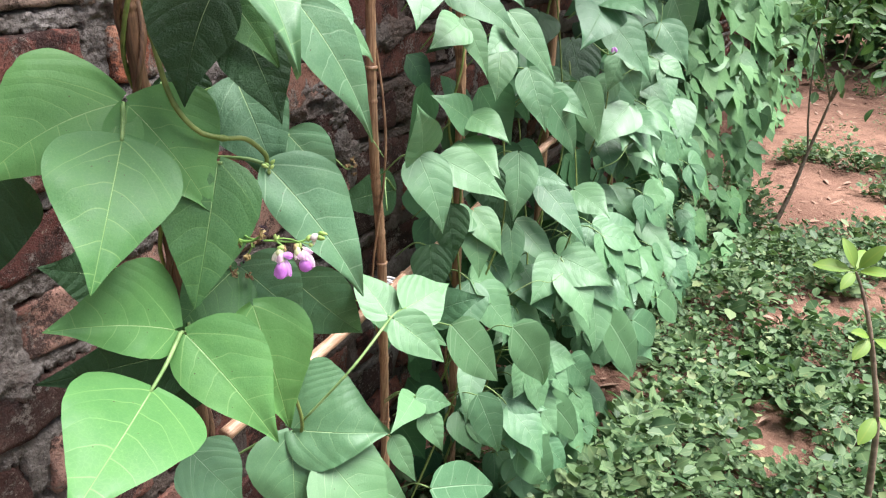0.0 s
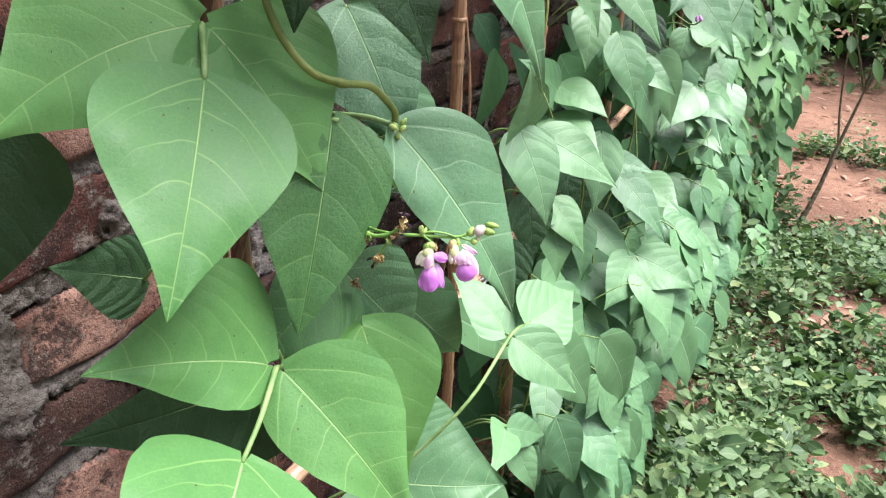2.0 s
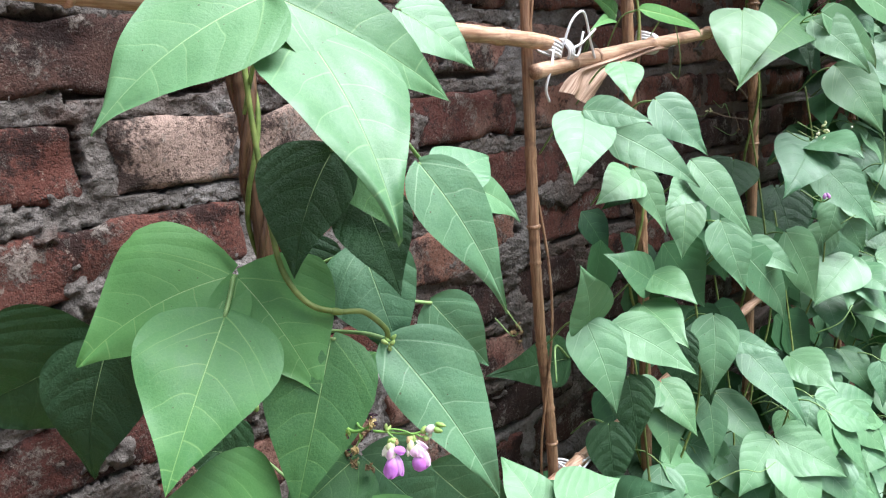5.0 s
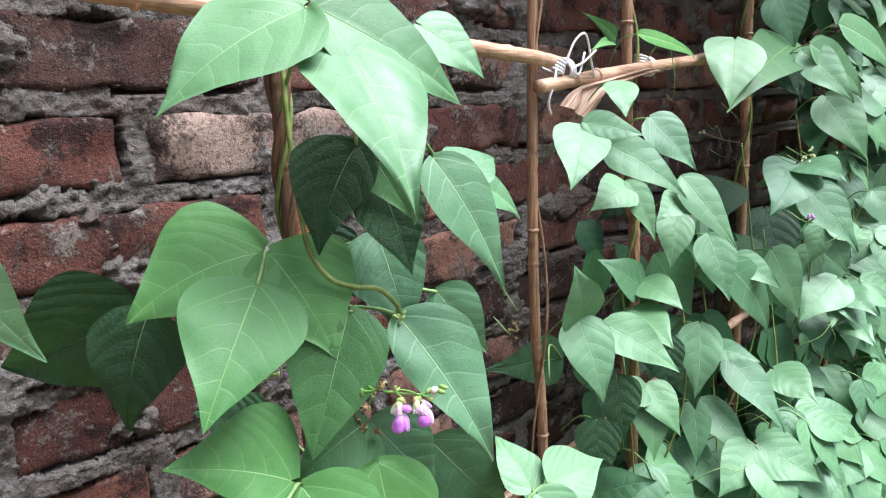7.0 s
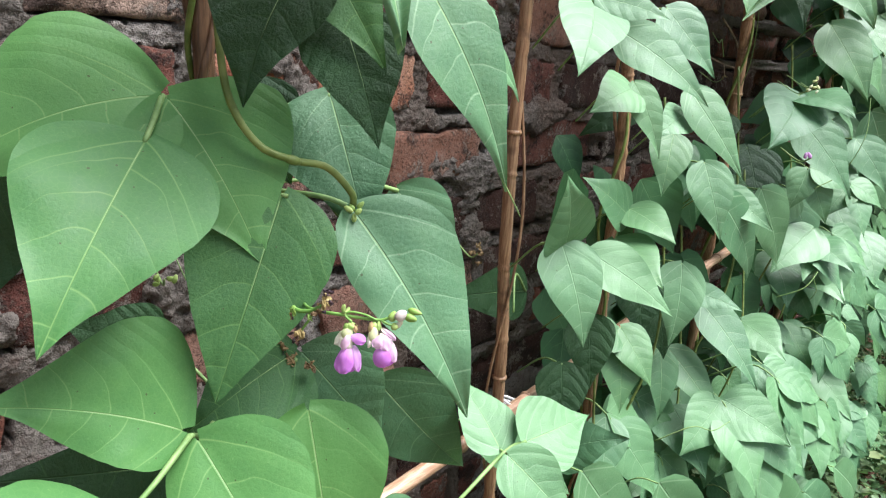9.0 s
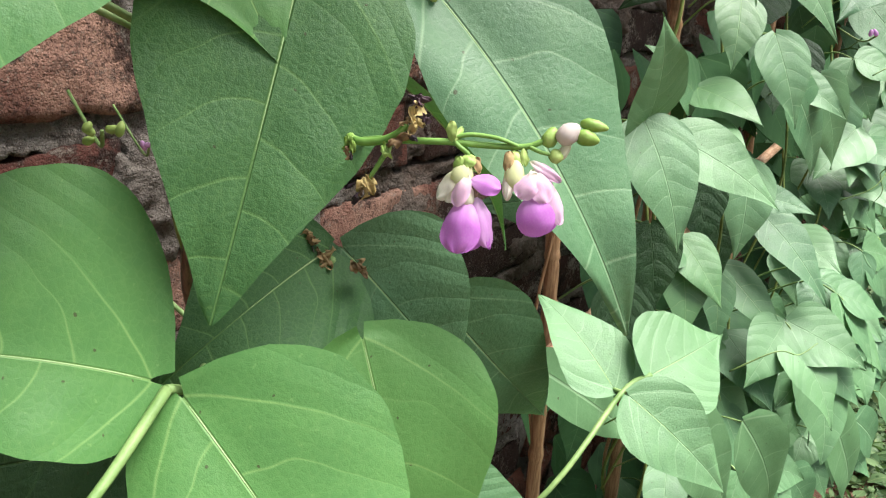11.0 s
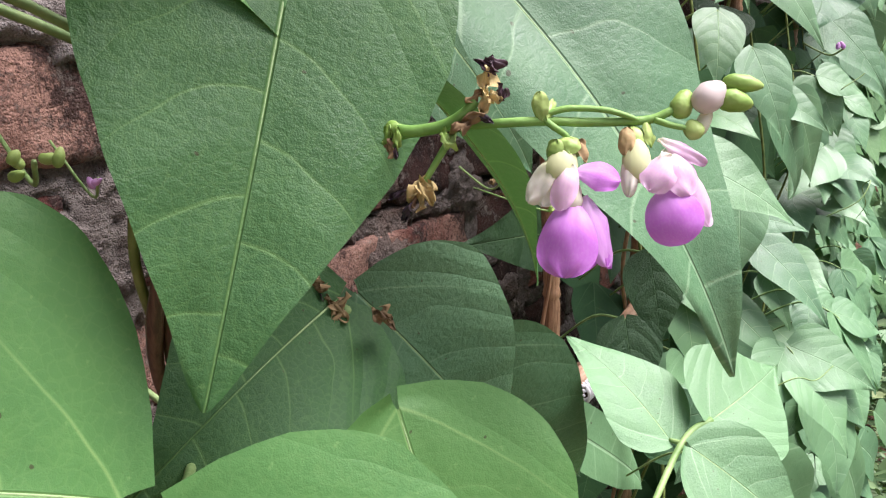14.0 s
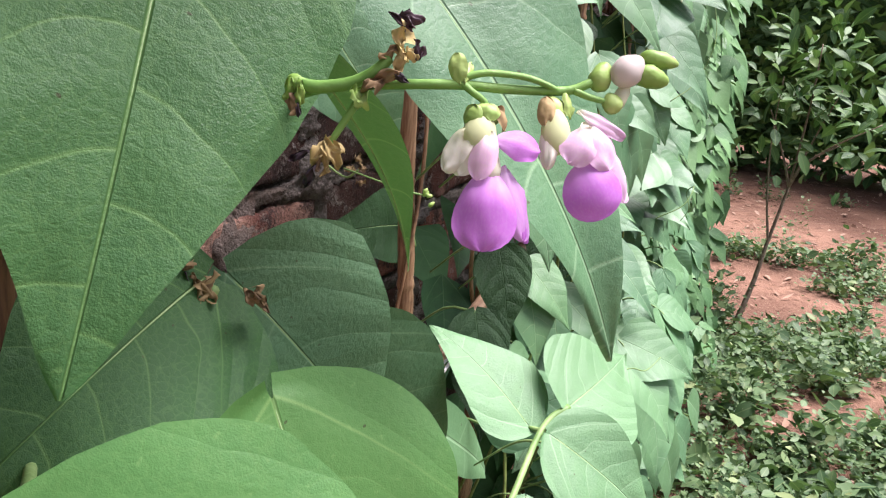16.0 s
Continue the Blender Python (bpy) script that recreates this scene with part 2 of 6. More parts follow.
def brick_material(name, dark, light, worn):
    n = Nodes(name)
    p = n.place()
    r = n.random()
    big, mid, fine = n.noise(14.0, 4.0), n.noise(55.0, 5.0, 0.65), n.noise(420.0, 4.0, 0.7)
    col = n.mix(n.ramp(r, 0.1, 0.9), dark, light)
    col = n.mix(n.ramp(n.math("ADD", n.math("MULTIPLY", big, 0.6), n.math("MULTIPLY", n.math("FRACT", n.math("MULTIPLY", r, 7.3)), 0.4)), 0.54, 0.68), col, worn)
    soot = n.math("ADD", n.math("MULTIPLY", n.noise(23.0, 3.0, 0.5), 0.75), n.math("MULTIPLY", n.noise(210.0, 5.0, 0.75), 0.45))
    col = n.mix(n.math("MULTIPLY", n.ramp(soot, 0.60, 0.70), 0.88), col, (0.017, 0.010, 0.009))
    col = n.mix(n.math("MULTIPLY", n.ramp(mid, 0.54, 0.70), 0.55), col, (0.030, 0.017, 0.014))
    crust = n.math("ADD", n.math("MULTIPLY", n.noise(31.0, 4.0, 0.6), 0.55), n.math("MULTIPLY", n.noise(260.0, 6.0, 0.8), 0.45))
    lime = n.ramp(crust, 0.53, 0.60)
    col = n.mix(n.math("MULTIPLY", lime, 0.8), col, (0.25, 0.215, 0.185))
    col = n.mix(n.math("MULTIPLY", n.ramp(n.noise(120.0, 5.0, 0.75), 0.60, 0.68), 0.75), col, (0.27, 0.225, 0.185))
    col = n.mix(n.math("MULTIPLY", n.ramp(n.noise(300.0, 5.0, 0.8), 0.52, 0.62), 0.7), col, (0.025, 0.014, 0.012))
    grit = n.ramp(n.cells(650.0, feature="F1"), 0.1, 0.5)
    col = n.mix(n.math("MULTIPLY", n.math("SUBTRACT", 1.0, grit), n.math("MULTIPLY", n.ramp(mid, 0.4, 0.6), 0.28)), col, (0.30, 0.25, 0.21))
    h = n.math("ADD", n.math("MULTIPLY", fine, 0.8), n.math("ADD", mid, n.math("ADD", n.math("MULTIPLY", lime, 0.35), n.math("MULTIPLY", grit, 0.15))))
    return n.finish(col, 0.92, h, 1.0, 0.0032, specular=0.2)


def mortar_material():
    n = Nodes("lime_mortar")
    big, mid, fine = n.noise(9.0, 4.0), n.noise(70.0, 5.0, 0.7), n.noise(500.0, 4.0, 0.7)
    col = n.mix(n.ramp(mid, 0.3, 0.7), (0.112, 0.096, 0.085), (0.262, 0.232, 0.207))
    col = n.mix(n.math("MULTIPLY", n.ramp(big, 0.5, 0.68), 0.6), col, (0.37, 0.34, 0.32))
    col = n.mix(n.math("MULTIPLY", n.ramp(n.noise(26.0, 6.0, 0.75), 0.59, 0.66), 0.65), col, (0.020, 0.016, 0.014))
    col = n.mix(n.math("MULTIPLY", n.ramp(n.noise(19.0, 5.0, 0.6), 0.60, 0.70), 0.5), col, (0.10, 0.047, 0.034))
    col = n.mix(n.math("MULTIPLY", n.ramp(n.noise(2.6, 5.0, 0.65), 0.48, 0.60), 0.6), col, (0.125, 0.078, 0.058))
    col = n.mix(n.math("MULTIPLY", n.ramp(n.noise(240.0, 5.0, 0.8), 0.54, 0.64), 0.6), col, (0.034, 0.028, 0.023))
    col = n.mix(n.math("MULTIPLY", n.ramp(n.noise(330.0, 4.0, 0.8), 0.58, 0.68), 0.35), col, (0.46, 0.41, 0.36))
    grit = n.ramp(n.cells(950.0, feature="F1"), 0.1, 0.55)
    col = n.mix(n.math("MULTIPLY", grit, n.math("MULTIPLY", n.ramp(mid, 0.4, 0.6), 0.4)), col, (0.04, 0.034, 0.03))
    lumps = n.ramp(n.cells(230.0, feature="F1"), 0.0, 0.7)
    h = n.math("ADD", n.math("MULTIPLY", fine, 1.0), n.math("SUBTRACT", n.math("SUBTRACT", n.math("MULTIPLY", mid, 0.9), n.math("MULTIPLY", lumps, 0.55)), n.math("MULTIPLY", grit, 0.3)))
    return n.finish(col, 0.95, h, 1.0, 0.0034, specular=0.15)


def soil_material():
    n = Nodes("red_soil")
    big, mid, fine = n.noise(1.6, 4.0), n.noise(16.0, 5.0, 0.65), n.noise(140.0, 4.0, 0.7)
    col = n.mix(n.ramp(big, 0.35, 0.65), (0.15, 0.080, 0.056), (0.31, 0.175, 0.122))
    col = n.mix(n.math("MULTIPLY", n.ramp(mid, 0.48, 0.66), 0.7), col, (0.115, 0.060, 0.042))
    col = n.mix(n.math("MULTIPLY", n.ramp(fine, 0.5, 0.75), 0.55), col, (0.42, 0.27, 0.19))
    return n.finish(col, 0.95, n.math("ADD", mid, n.math("MULTIPLY", fine, 0.4)), 0.9, 0.02, specular=0.15)


def litter_material():
    n = Nodes("dry_litter")
    r = n.island()
    col = n.mix(r, (0.20, 0.10, 0.06), (0.42, 0.28, 0.20))
    return n.finish(col, 0.8, n.noise(90.0), 0.3, 0.003)


def petal_material(name, a, b):
    n = Nodes(name)
    uv = n.node("ShaderNodeUVMap").outputs[0]
    sep = n.node("ShaderNodeSeparateXYZ")
    n.put(sep.inputs[0], uv)
    f = n.math("ADD", n.ramp(sep.outputs[1], 0.02, 0.55), n.math("MULTIPLY", n.math("SUBTRACT", n.noise(9.0, 3.0, 0.5, uv), 0.5), 0.3))
    streak = n.math("MULTIPLY", n.ramp(n.noise(24.0, 2.0, 0.5, uv), 0.4, 0.7), 0.18)
    col = n.mix(streak, n.mix(f, a, b), a)
    return n.finish(col, 0.5, n.noise(8.0, 1.0, 0.5, uv), 0.08, 0.0004, specular=0.25, through=col, through_mix=0.35)


PETAL = petal_material("pink_petal", (0.70, 0.40, 0.74), (0.59, 0.20, 0.66))
PETAL_IN = petal_material("inner_petal", (0.76, 0.56, 0.76), (0.66, 0.33, 0.70))
PALE_BUD = petal_material("lilac_bud", (0.62, 0.55, 0.52), (0.66, 0.50, 0.58))
PALE = petal_material("pale_petal", (0.78, 0.78, 0.60), (0.76, 0.48, 0.70))
CREAM = petal_material("cream_petal", (0.70, 0.73, 0.42), (0.82, 0.76, 0.70))
BRICK = brick_material("old_red_brick", (0.085, 0.031, 0.024), (0.185, 0.073, 0.052), (0.29, 0.168, 0.128))
# dark brick, both for real soot and for wall shade painted as colour
BRICK_SOOT_SHADE = brick_material("soot_and_shade_brick", (0.030, 0.016, 0.013), (0.052, 0.024, 0.019), (0.085, 0.045, 0.035))
BRICK_PALE = brick_material("salmon_brick", (0.20, 0.098, 0.068), (0.29, 0.155, 0.112), (0.33, 0.235, 0.19))
BRICK_ORANGE = brick_material("orange_brick", (0.26, 0.085, 0.045), (0.38, 0.14, 0.075), (0.40, 0.22, 0.15))
MORTAR, SOIL, LITTER = mortar_material(), soil_material(), litter_material()
_t = Nodes("white_twine")
TWINE = _t.finish(_t.mix(_t.noise(300.0), (0.62, 0.61, 0.60), (0.82, 0.82, 0.83)), 0.45, _t.noise(900.0), 0.3, 0.0005)
_h = Nodes("dry_husk")
_m = _h.node("ShaderNodeMapping")
_h.put(_m.inputs[0], _h.node("ShaderNodeUVMap").outputs[0])
_m.inputs["Scale"].default_value = (26.0, 1.6, 1.0)
_f = _h.noise(1.0, 5.0, 0.7, _m.outputs[0])
HUSK = _h.finish(_h.mix(_h.ramp(_f, 0.35, 0.65), (0.21, 0.12, 0.07), (0.50, 0.34, 0.24)), 0.7, _f, 0.6, 0.001)


# ---- shapes ----
def mesh_object(name, verts, faces, material, parent=None, uv=None, smooth=True, label=""):
    me = bpy.data.meshes.new(name)
    me.from_pydata([tuple(v) for v in verts], [], faces)
    if uv is not None:
        layer = me.uv_layers.new(name="UVMap")
        idx = np.empty(len(me.loops), dtype=np.int32)
        me.loops.foreach_get("vertex_index", idx)
        layer.data.foreach_set("uv", np.asarray(uv, dtype=np.float32)[idx].ravel())
    if smooth:
        me.polygons.foreach_set("use_smooth", np.ones(len(me.polygons), dtype=bool))
    me.materials.append(material)
    me.update()
    ob = new(name, me)
    if parent is not None:
        ob.parent = parent
    if label:
        ob["label"] = label
    return ob


def root(name, at, label, category, group=""):
    ob = new(name)
    ob.location = at
    ob.empty_display_size = 0.01
    return tagged(ob, label, category, group)


def grid_faces(rows, cols, start=0):
    return [(start + i * cols + j, start + i * cols + j + 1, start + (i + 1) * cols + j + 1, start + (i + 1) * cols + j) for i in range(rows - 1) for j in range(cols - 1)]


def smooth_line(points, steps=8):
    """A Catmull-Rom line through the points."""
    p = [Vector(q) for q in points]
    if len(p) == 2:
        return [p[0].lerp(p[1], i / steps) for i in range(steps + 1)]
    p = [p[0] * 2 - p[1]] + p + [p[-1] * 2 - p[-2]]
    line = []
    for i in range(1, len(p) - 2):
        for k in range(steps):
            t = k / steps
            a, b, c, d = p[i - 1], p[i], p[i + 1], p[i + 2]
            line.append(0.5 * (2 * b + (c - a) * t + (2 * a - 5 * b + 4 * c - d) * t * t + (3 * b - a - 3 * c + d) * t ** 3))
    line.append(p[-2])
    return line


def tube_data(points, radius, sides=8, steps=8, wobble=0.0, origin=(0, 0, 0)):
    """Verts and faces of a round stalk along a smooth line; radius may be a function of 0..1."""
    line = smooth_line(points, steps)
    verts, faces, o = [], [], Vector(origin)
    side = None
    for i, c in enumerate(line):
        ahead = (line[min(i + 1, len(line) - 1)] - line[max(i - 1, 0)]).normalized()
        if side is None:
            side = ahead.orthogonal().normalized()
        side = (side - ahead * side.dot(ahead)).normalized()
        up = ahead.cross(side)
        t = i / (len(line) - 1)
        r = radius(t) if callable(radius) else radius
        for k in range(sides):
            a = 2 * math.pi * k / sides
            rr = r * (1 + wobble * (noise.noise(Vector((c.x * 90 + k * 3.1, c.y * 90, c.z * 90)))))
            verts.append(c - o + side * math.cos(a) * rr + up * math.sin(a) * rr)
    n = len(line)
    for i in range(n - 1):
        for k in range(sides):
            faces.append((i * sides + k, i * sides + (k + 1) % sides, (i + 1) * sides + (k + 1) % sides, (i + 1) * sides + k))
    faces.append(tuple(reversed(range(sides))))
    faces.append(tuple(range((n - 1) * sides, n * sides)))
    return verts, faces


def tube(name, points, radius, material, parent=None, sides=8, steps=8, wobble=0.0, label=""):
    o = parent.location if parent is not None else (0, 0, 0)
    verts, faces = tube_data(points, radius, sides, steps, wobble, o)
    return mesh_object(name, verts, faces, material, parent, label=label)


# half width of a bean leaflet from its base (0) to its tip (1), the widest being 1
OUT_S = (0.0, 0.012, 0.04, 0.09, 0.16, 0.24, 0.33, 0.43, 0.54, 0.64, 0.74, 0.83, 0.90, 0.95, 1.0)
OUT_W = (0.05, 0.32, 0.60, 0.82, 0.955, 1.0, 0.975, 0.885, 0.735, 0.565, 0.385, 0.235, 0.135, 0.075, 0.006)


def rounded_outline():
    """The outline drawn as a smooth curve in fine steps."""
    t = np.linspace(0, 1, 401)
    w = np.interp(t, OUT_S, OUT_W)
    k = np.hanning(41) / np.hanning(41).sum()
    soft = np.convolve(np.pad(w, 20, mode="edge"), k, mode="valid")
    f = np.clip((t - 0.03) / 0.06, 0, 1) * np.clip((1.0 - t) / 0.06, 0, 1)
    return t, w * (1 - f) + soft * f


FINE_S, FINE_W = rounded_outline()


def outline(s):
    return np.interp(s, FINE_S, FINE_W)


def leaf_surface(length, width, fold, bow, skew, rows, cols, seed, ripple=1.0, sway=None, droop=0.05, slim=1.0):
    """Verts (base at 0, tip at +y, face +z), faces and uv of a leaflet. skew: how much wider its +x half is; sway: how far its
    midrib bows to +x; droop: how far its tip bends back."""
    rnd = random.Random(seed)
    px, py, pw = rnd.uniform(0, 50), rnd.uniform(0, 50), rnd.uniform(0.6, 1.4)
    twist, side_bend = rnd.uniform(-0.15, 0.15), rnd.uniform(-0.10, 0.10)
    if sway is not None:
        side_bend = 4 * sway
    s = np.linspace(0, 1, rows) ** 1.2
    verts, uv = [], []
    for si in s:
        for j in range(cols):
            u = -1 + 2 * j / (cols - 1)
            half = 1 if u > 0 else -1
            edge = 1 + 0.05 * noise.noise(Vector((px + si * 4.0, half * 3.0, py))) + 0.02 * noise.noise(Vector((px + si * 13.0, half * 3.0, py)))
            hw = (outline(si) ** slim if si > 0.24 else outline(si)) * width / 2 * edge
            x = u * hw * (1 + skew * half)
            au = abs(u)
            y = si * length - 0.075 * width * au ** 1.6 * (1 - si) ** 9
            z = fold * abs(x) * (1 - 0.5 * au) + 4 * bow * length * si * (1 - si)
            z += ripple * width * (0.034 * au * noise.noise(Vector((px + u * 1.3, py + si * 3.5, pw))) + 0.020 * au * au * math.sin(pw * 8 * si + px + u))
            # veins sunk, the fields between them raised
            ax = abs(x) / length
            q = (si - 0.12 * ax - 2.6 * ax * ax + 0.04 * half) * 4.3
            z += ripple * 0.0030 * width * abs(math.sin(math.pi * q)) * min(1, au * 4)
            z += twist * x * si - droop * ripple * length * si ** 4
            uv.append((x / length + 0.5, y / length))
            x += side_bend * length * si * (1 - si)
            verts.append((x, y, z))
    return verts, grid_faces(rows, cols), uv


def turned(base, tip, face):
    """The turn whose y runs from base to tip and whose z lies towards face."""
    y = (Vector(tip) - Vector(base)).normalized()
    z = Vector(face)
    z = (z - y * z.dot(y)).normalized()
    x = y.cross(z)
    return Matrix((x, y, z)).transposed()


SEED = [100]


def leaflet(parent, base, tip, width, face=(0.75, -0.45, 0.45), fold=0.12, bow=0.05, skew=0.0, rows=42, cols=15, ripple=1.0, pale=False, dark=False, mid=False, dull=False, soft=False, sway=None, droop=0.05, slim=1.0):
    SEED[0] += 1
    base, tip = Vector(base), Vector(tip)
    verts, faces, uv = leaf_surface((tip - base).length, width, fold, bow, skew, rows, cols, SEED[0], ripple, sway, droop, slim)
    m = turned(base, tip, face)
    o = base - parent.location
    blade = mesh_object("leaflet", [o + m @ Vector(v) for v in verts], faces, LEAF_PALE if pale else LEAF_DULL if dull else LEAF_SOFT if soft else LEAF_DARK if dark else LEAF_MID if mid else LEAF, parent, uv)
    if rows >= 30:
        line = [o + m @ (Vector(verts[i * cols + cols // 2]) + Vector((0, 0, -0.00012))) for i in range(0, rows, 4)]
        rv, rf = tube_data(line, lambda t: 0.00026 * (1.05 - 0.8 * t) * min(1.0, 0.15 + 9 * t), 6, 3)
        mesh_object("midrib", rv, rf, RIB, blade)
    return blade


def bean_leaf(at, label="green three-part bean leaf hanging on a vine", group="bean leaves"):
    return root("bean_leaf", at, label, "leaf", group)


def petiole(parent, points, r=0.0013, name="petiole"):
    return tube(name, points, lambda t: r * (1.15 - 0.3 * t), STALK, parent, 8, 6)


def leaf_cloud(name, base, along, face, length, width, material, rows, fold, bow, shape=None):
    """Many leaflets in one mesh. base, along, face: n x 3; length, width: n."""
    along = along / np.linalg.norm(along, axis=1, keepdims=True)
    face = face - along * np.sum(face * along, axis=1, keepdims=True)
    face = face / np.linalg.norm(face, axis=1, keepdims=True)
    across = np.cross(along, face)
    s = np.linspace(0, 1, rows)
    w = outline(s) if shape is None else shape(s)
    n = len(base)
    verts = np.empty((n, rows, 3, 3))
    uv = np.empty((n, rows, 3, 2))
    for j, u in enumerate((-1.0, 0.0, 1.0)):
        x = u * w[None, :] * width[:, None] / 2
        y = s[None, :] * length[:, None]
        z = fold * np.abs(x) + 4 * bow[:, None] * length[:, None] * (s * (1 - s))[None, :]
        verts[:, :, j] = base[:, None] + across[:, None] * x[..., None] + along[:, None] * y[..., None] + face[:, None] * z[..., None]
        uv[:, :, j, 0] = x / length[:, None] + 0.5
        uv[:, :, j, 1] = s[None, :]
    tile = np.array(grid_faces(rows, 3))
    faces = (tile[None] + (np.arange(n) * rows * 3)[:, None, None]).reshape(-1, 4)
    me = bpy.data.meshes.new(name)
    me.vertices.add(n * rows * 3)
    me.vertices.foreach_set("co", verts.reshape(-1).astype(np.float32))
    me.loops.add(faces.size)
    me.loops.foreach_set("vertex_index", faces.reshape(-1).astype(np.int32))
    me.polygons.add(len(faces))
    me.polygons.foreach_set("loop_start", (np.arange(len(faces)) * 4).astype(np.int32))
    layer = me.uv_layers.new(name="UVMap")
    layer.data.foreach_set("uv", uv.reshape(-1, 2)[faces.reshape(-1)].astype(np.float32).ravel())
    me.polygons.foreach_set("use_smooth", np.ones(len(faces), dtype=bool))
    me.materials.append(material)
    me.update(calc_edges=True)
    me.validate()
    return new(name, me)


rng = np.random.default_rng(7)


def jitter(n, amount):
    return rng.normal(0, amount, (n, 3))


# ---- ground ----
def ground_height(x, y):
    h = 0.030 * noise.noise(Vector((x * 1.3, y * 1.3, 3))) + 0.014 * noise.noise(Vector((x * 6, y * 6, 1))) + 0.007 * noise.noise(Vector((x * 19, y * 19, 7)))
    return h * max(0.0, min(1.0, (9 - abs(y - 3)) / 4))


def build_ground():
    xs = np.concatenate([[-300, -60, -12, -3, -0.6], np.arange(-0.2, 3.2, 0.028), [3.6, 4.5, 6, 10, 30, 90, 300]])
    ys = np.concatenate([[-300, -60, -12, -3, -1], np.arange(-0.4, 6.4, 0.036), [7, 8, 10, 14, 30, 90, 300]])
    verts = [(x, y, ground_height(x, y)) for y in ys for x in xs]
    ob = mesh_object("ground", verts, grid_faces(len(ys), len(xs)), SOIL)
    return tagged(ob, "bare reddish-brown garden soil with clods and crumbs", "soil", kind="structure")


build_ground()

# ---- brick wall: face near x = 0, courses 63 mm ----
PITCH, BRICK_H, BRICK_L, JOINT = 0.063, 0.046, 0.200, 0.019
COURSE0 = 0.7255 - 11 * PITCH
WALL_TOP = 2.3


def over_brick(y, z):
    """How far inside a brick's face a place of the wall lies (below 0: in a joint)."""
    c = math.floor((z - COURSE0) / PITCH)
    dz = z - COURSE0 - c * PITCH
    shift = 0.30 if c % 2 else 0.30 + (BRICK_L + JOINT) / 2
    dy = (y - shift - 0.014) % (BRICK_L + JOINT)
    return min(dz, BRICK_H - dz, dy, BRICK_L - dy)


def mortar_depth(y, z):
    n1 = noise.noise(Vector((y * 13, z * 19, 2)))
    n2 = noise.noise(Vector((y * 48, z * 48, 5)))
    n3 = noise.noise(Vector((y * 150, z * 150, 8)))
    n4 = noise.noise(Vector((y * 27, z * 33, 13)))
    n5 = noise.noise(Vector((y * 330, z * 330, 17)))
    inside = over_brick(y, z) + 0.0040 * n2 + 0.0044 * n3 + 0.0062 * n4 + 0.0030 * n5
    level = -0.0022 + 0.0045 * n4 if inside < 0.0020 else -0.018
    c = (z - COURSE0) % PITCH
    crack = min(abs(c - PITCH + 0.001 + 0.002 * n2), abs(c + 0.001 + 0.002 * n2))
    if crack < 0.0028 + 0.0012 * n3 and noise.noise(Vector((y * 9, math.floor((z - COURSE0) / PITCH + 0.5) * 3.7, 21))) > -0.05:
        level = -0.020
    smear = n1 + 0.16 * n2 + 0.14 * n3
    if smear > 0.24:
        level = max(level, -0.004 + min(1.0, (smear - 0.24) * 7) * 0.0072)
    return level + 0.0016 * n2 + 0.0026 * n3 + 0.0024 * n5 + (0.0030 * n1 if inside < 0.002 else 0.0)


def build_wall():
    ys = np.concatenate([[-2.5, -1.0], np.arange(-0.15, 0.15, 0.0055), np.arange(0.155, 0.62, 0.0021), np.arange(0.622, 0.85, 0.0036), np.arange(0.855, 1.35, 0.0055), np.arange(1.4, 9.1, 0.08)])
    zs = np.concatenate([[-0.05, 0.1], np.arange(0.2, 0.4, 0.0055), np.arange(0.405, 0.52, 0.0036), np.arange(0.522, 0.88, 0.0021), np.arange(0.883, 0.90, 0.0036), np.arange(0.905, 1.06, 0.0055), np.arange(1.1, WALL_TOP, 0.1)])
    verts = [(mortar_depth(y, z), y, z) for z in zs for y in ys]
    ob = mesh_object("wall_north", verts, grid_faces(len(zs), len(ys)), MORTAR)
    n, y0, y1 = len(verts), ys[0], ys[-1]
    back = [(-0.24, y0, -0.05), (-0.24, y1, -0.05), (-0.24, y1, zs[-1]), (-0.24, y0, zs[-1])]
    slab = mesh_object("mortar_core", [(x, y, z) for x, y, z in back] + [(-0.03, y, z) for x, y, z in back],
                       [(0, 1, 2, 3), (3, 2, 6, 7), (0, 3, 7, 4), (1, 5, 6, 2), (0, 4, 5, 1)], MORTAR, ob, smooth=False)
    return tagged(ob, "old red brick garden wall with smeared grey mortar", "wall", kind="structure")


wall = build_wall()


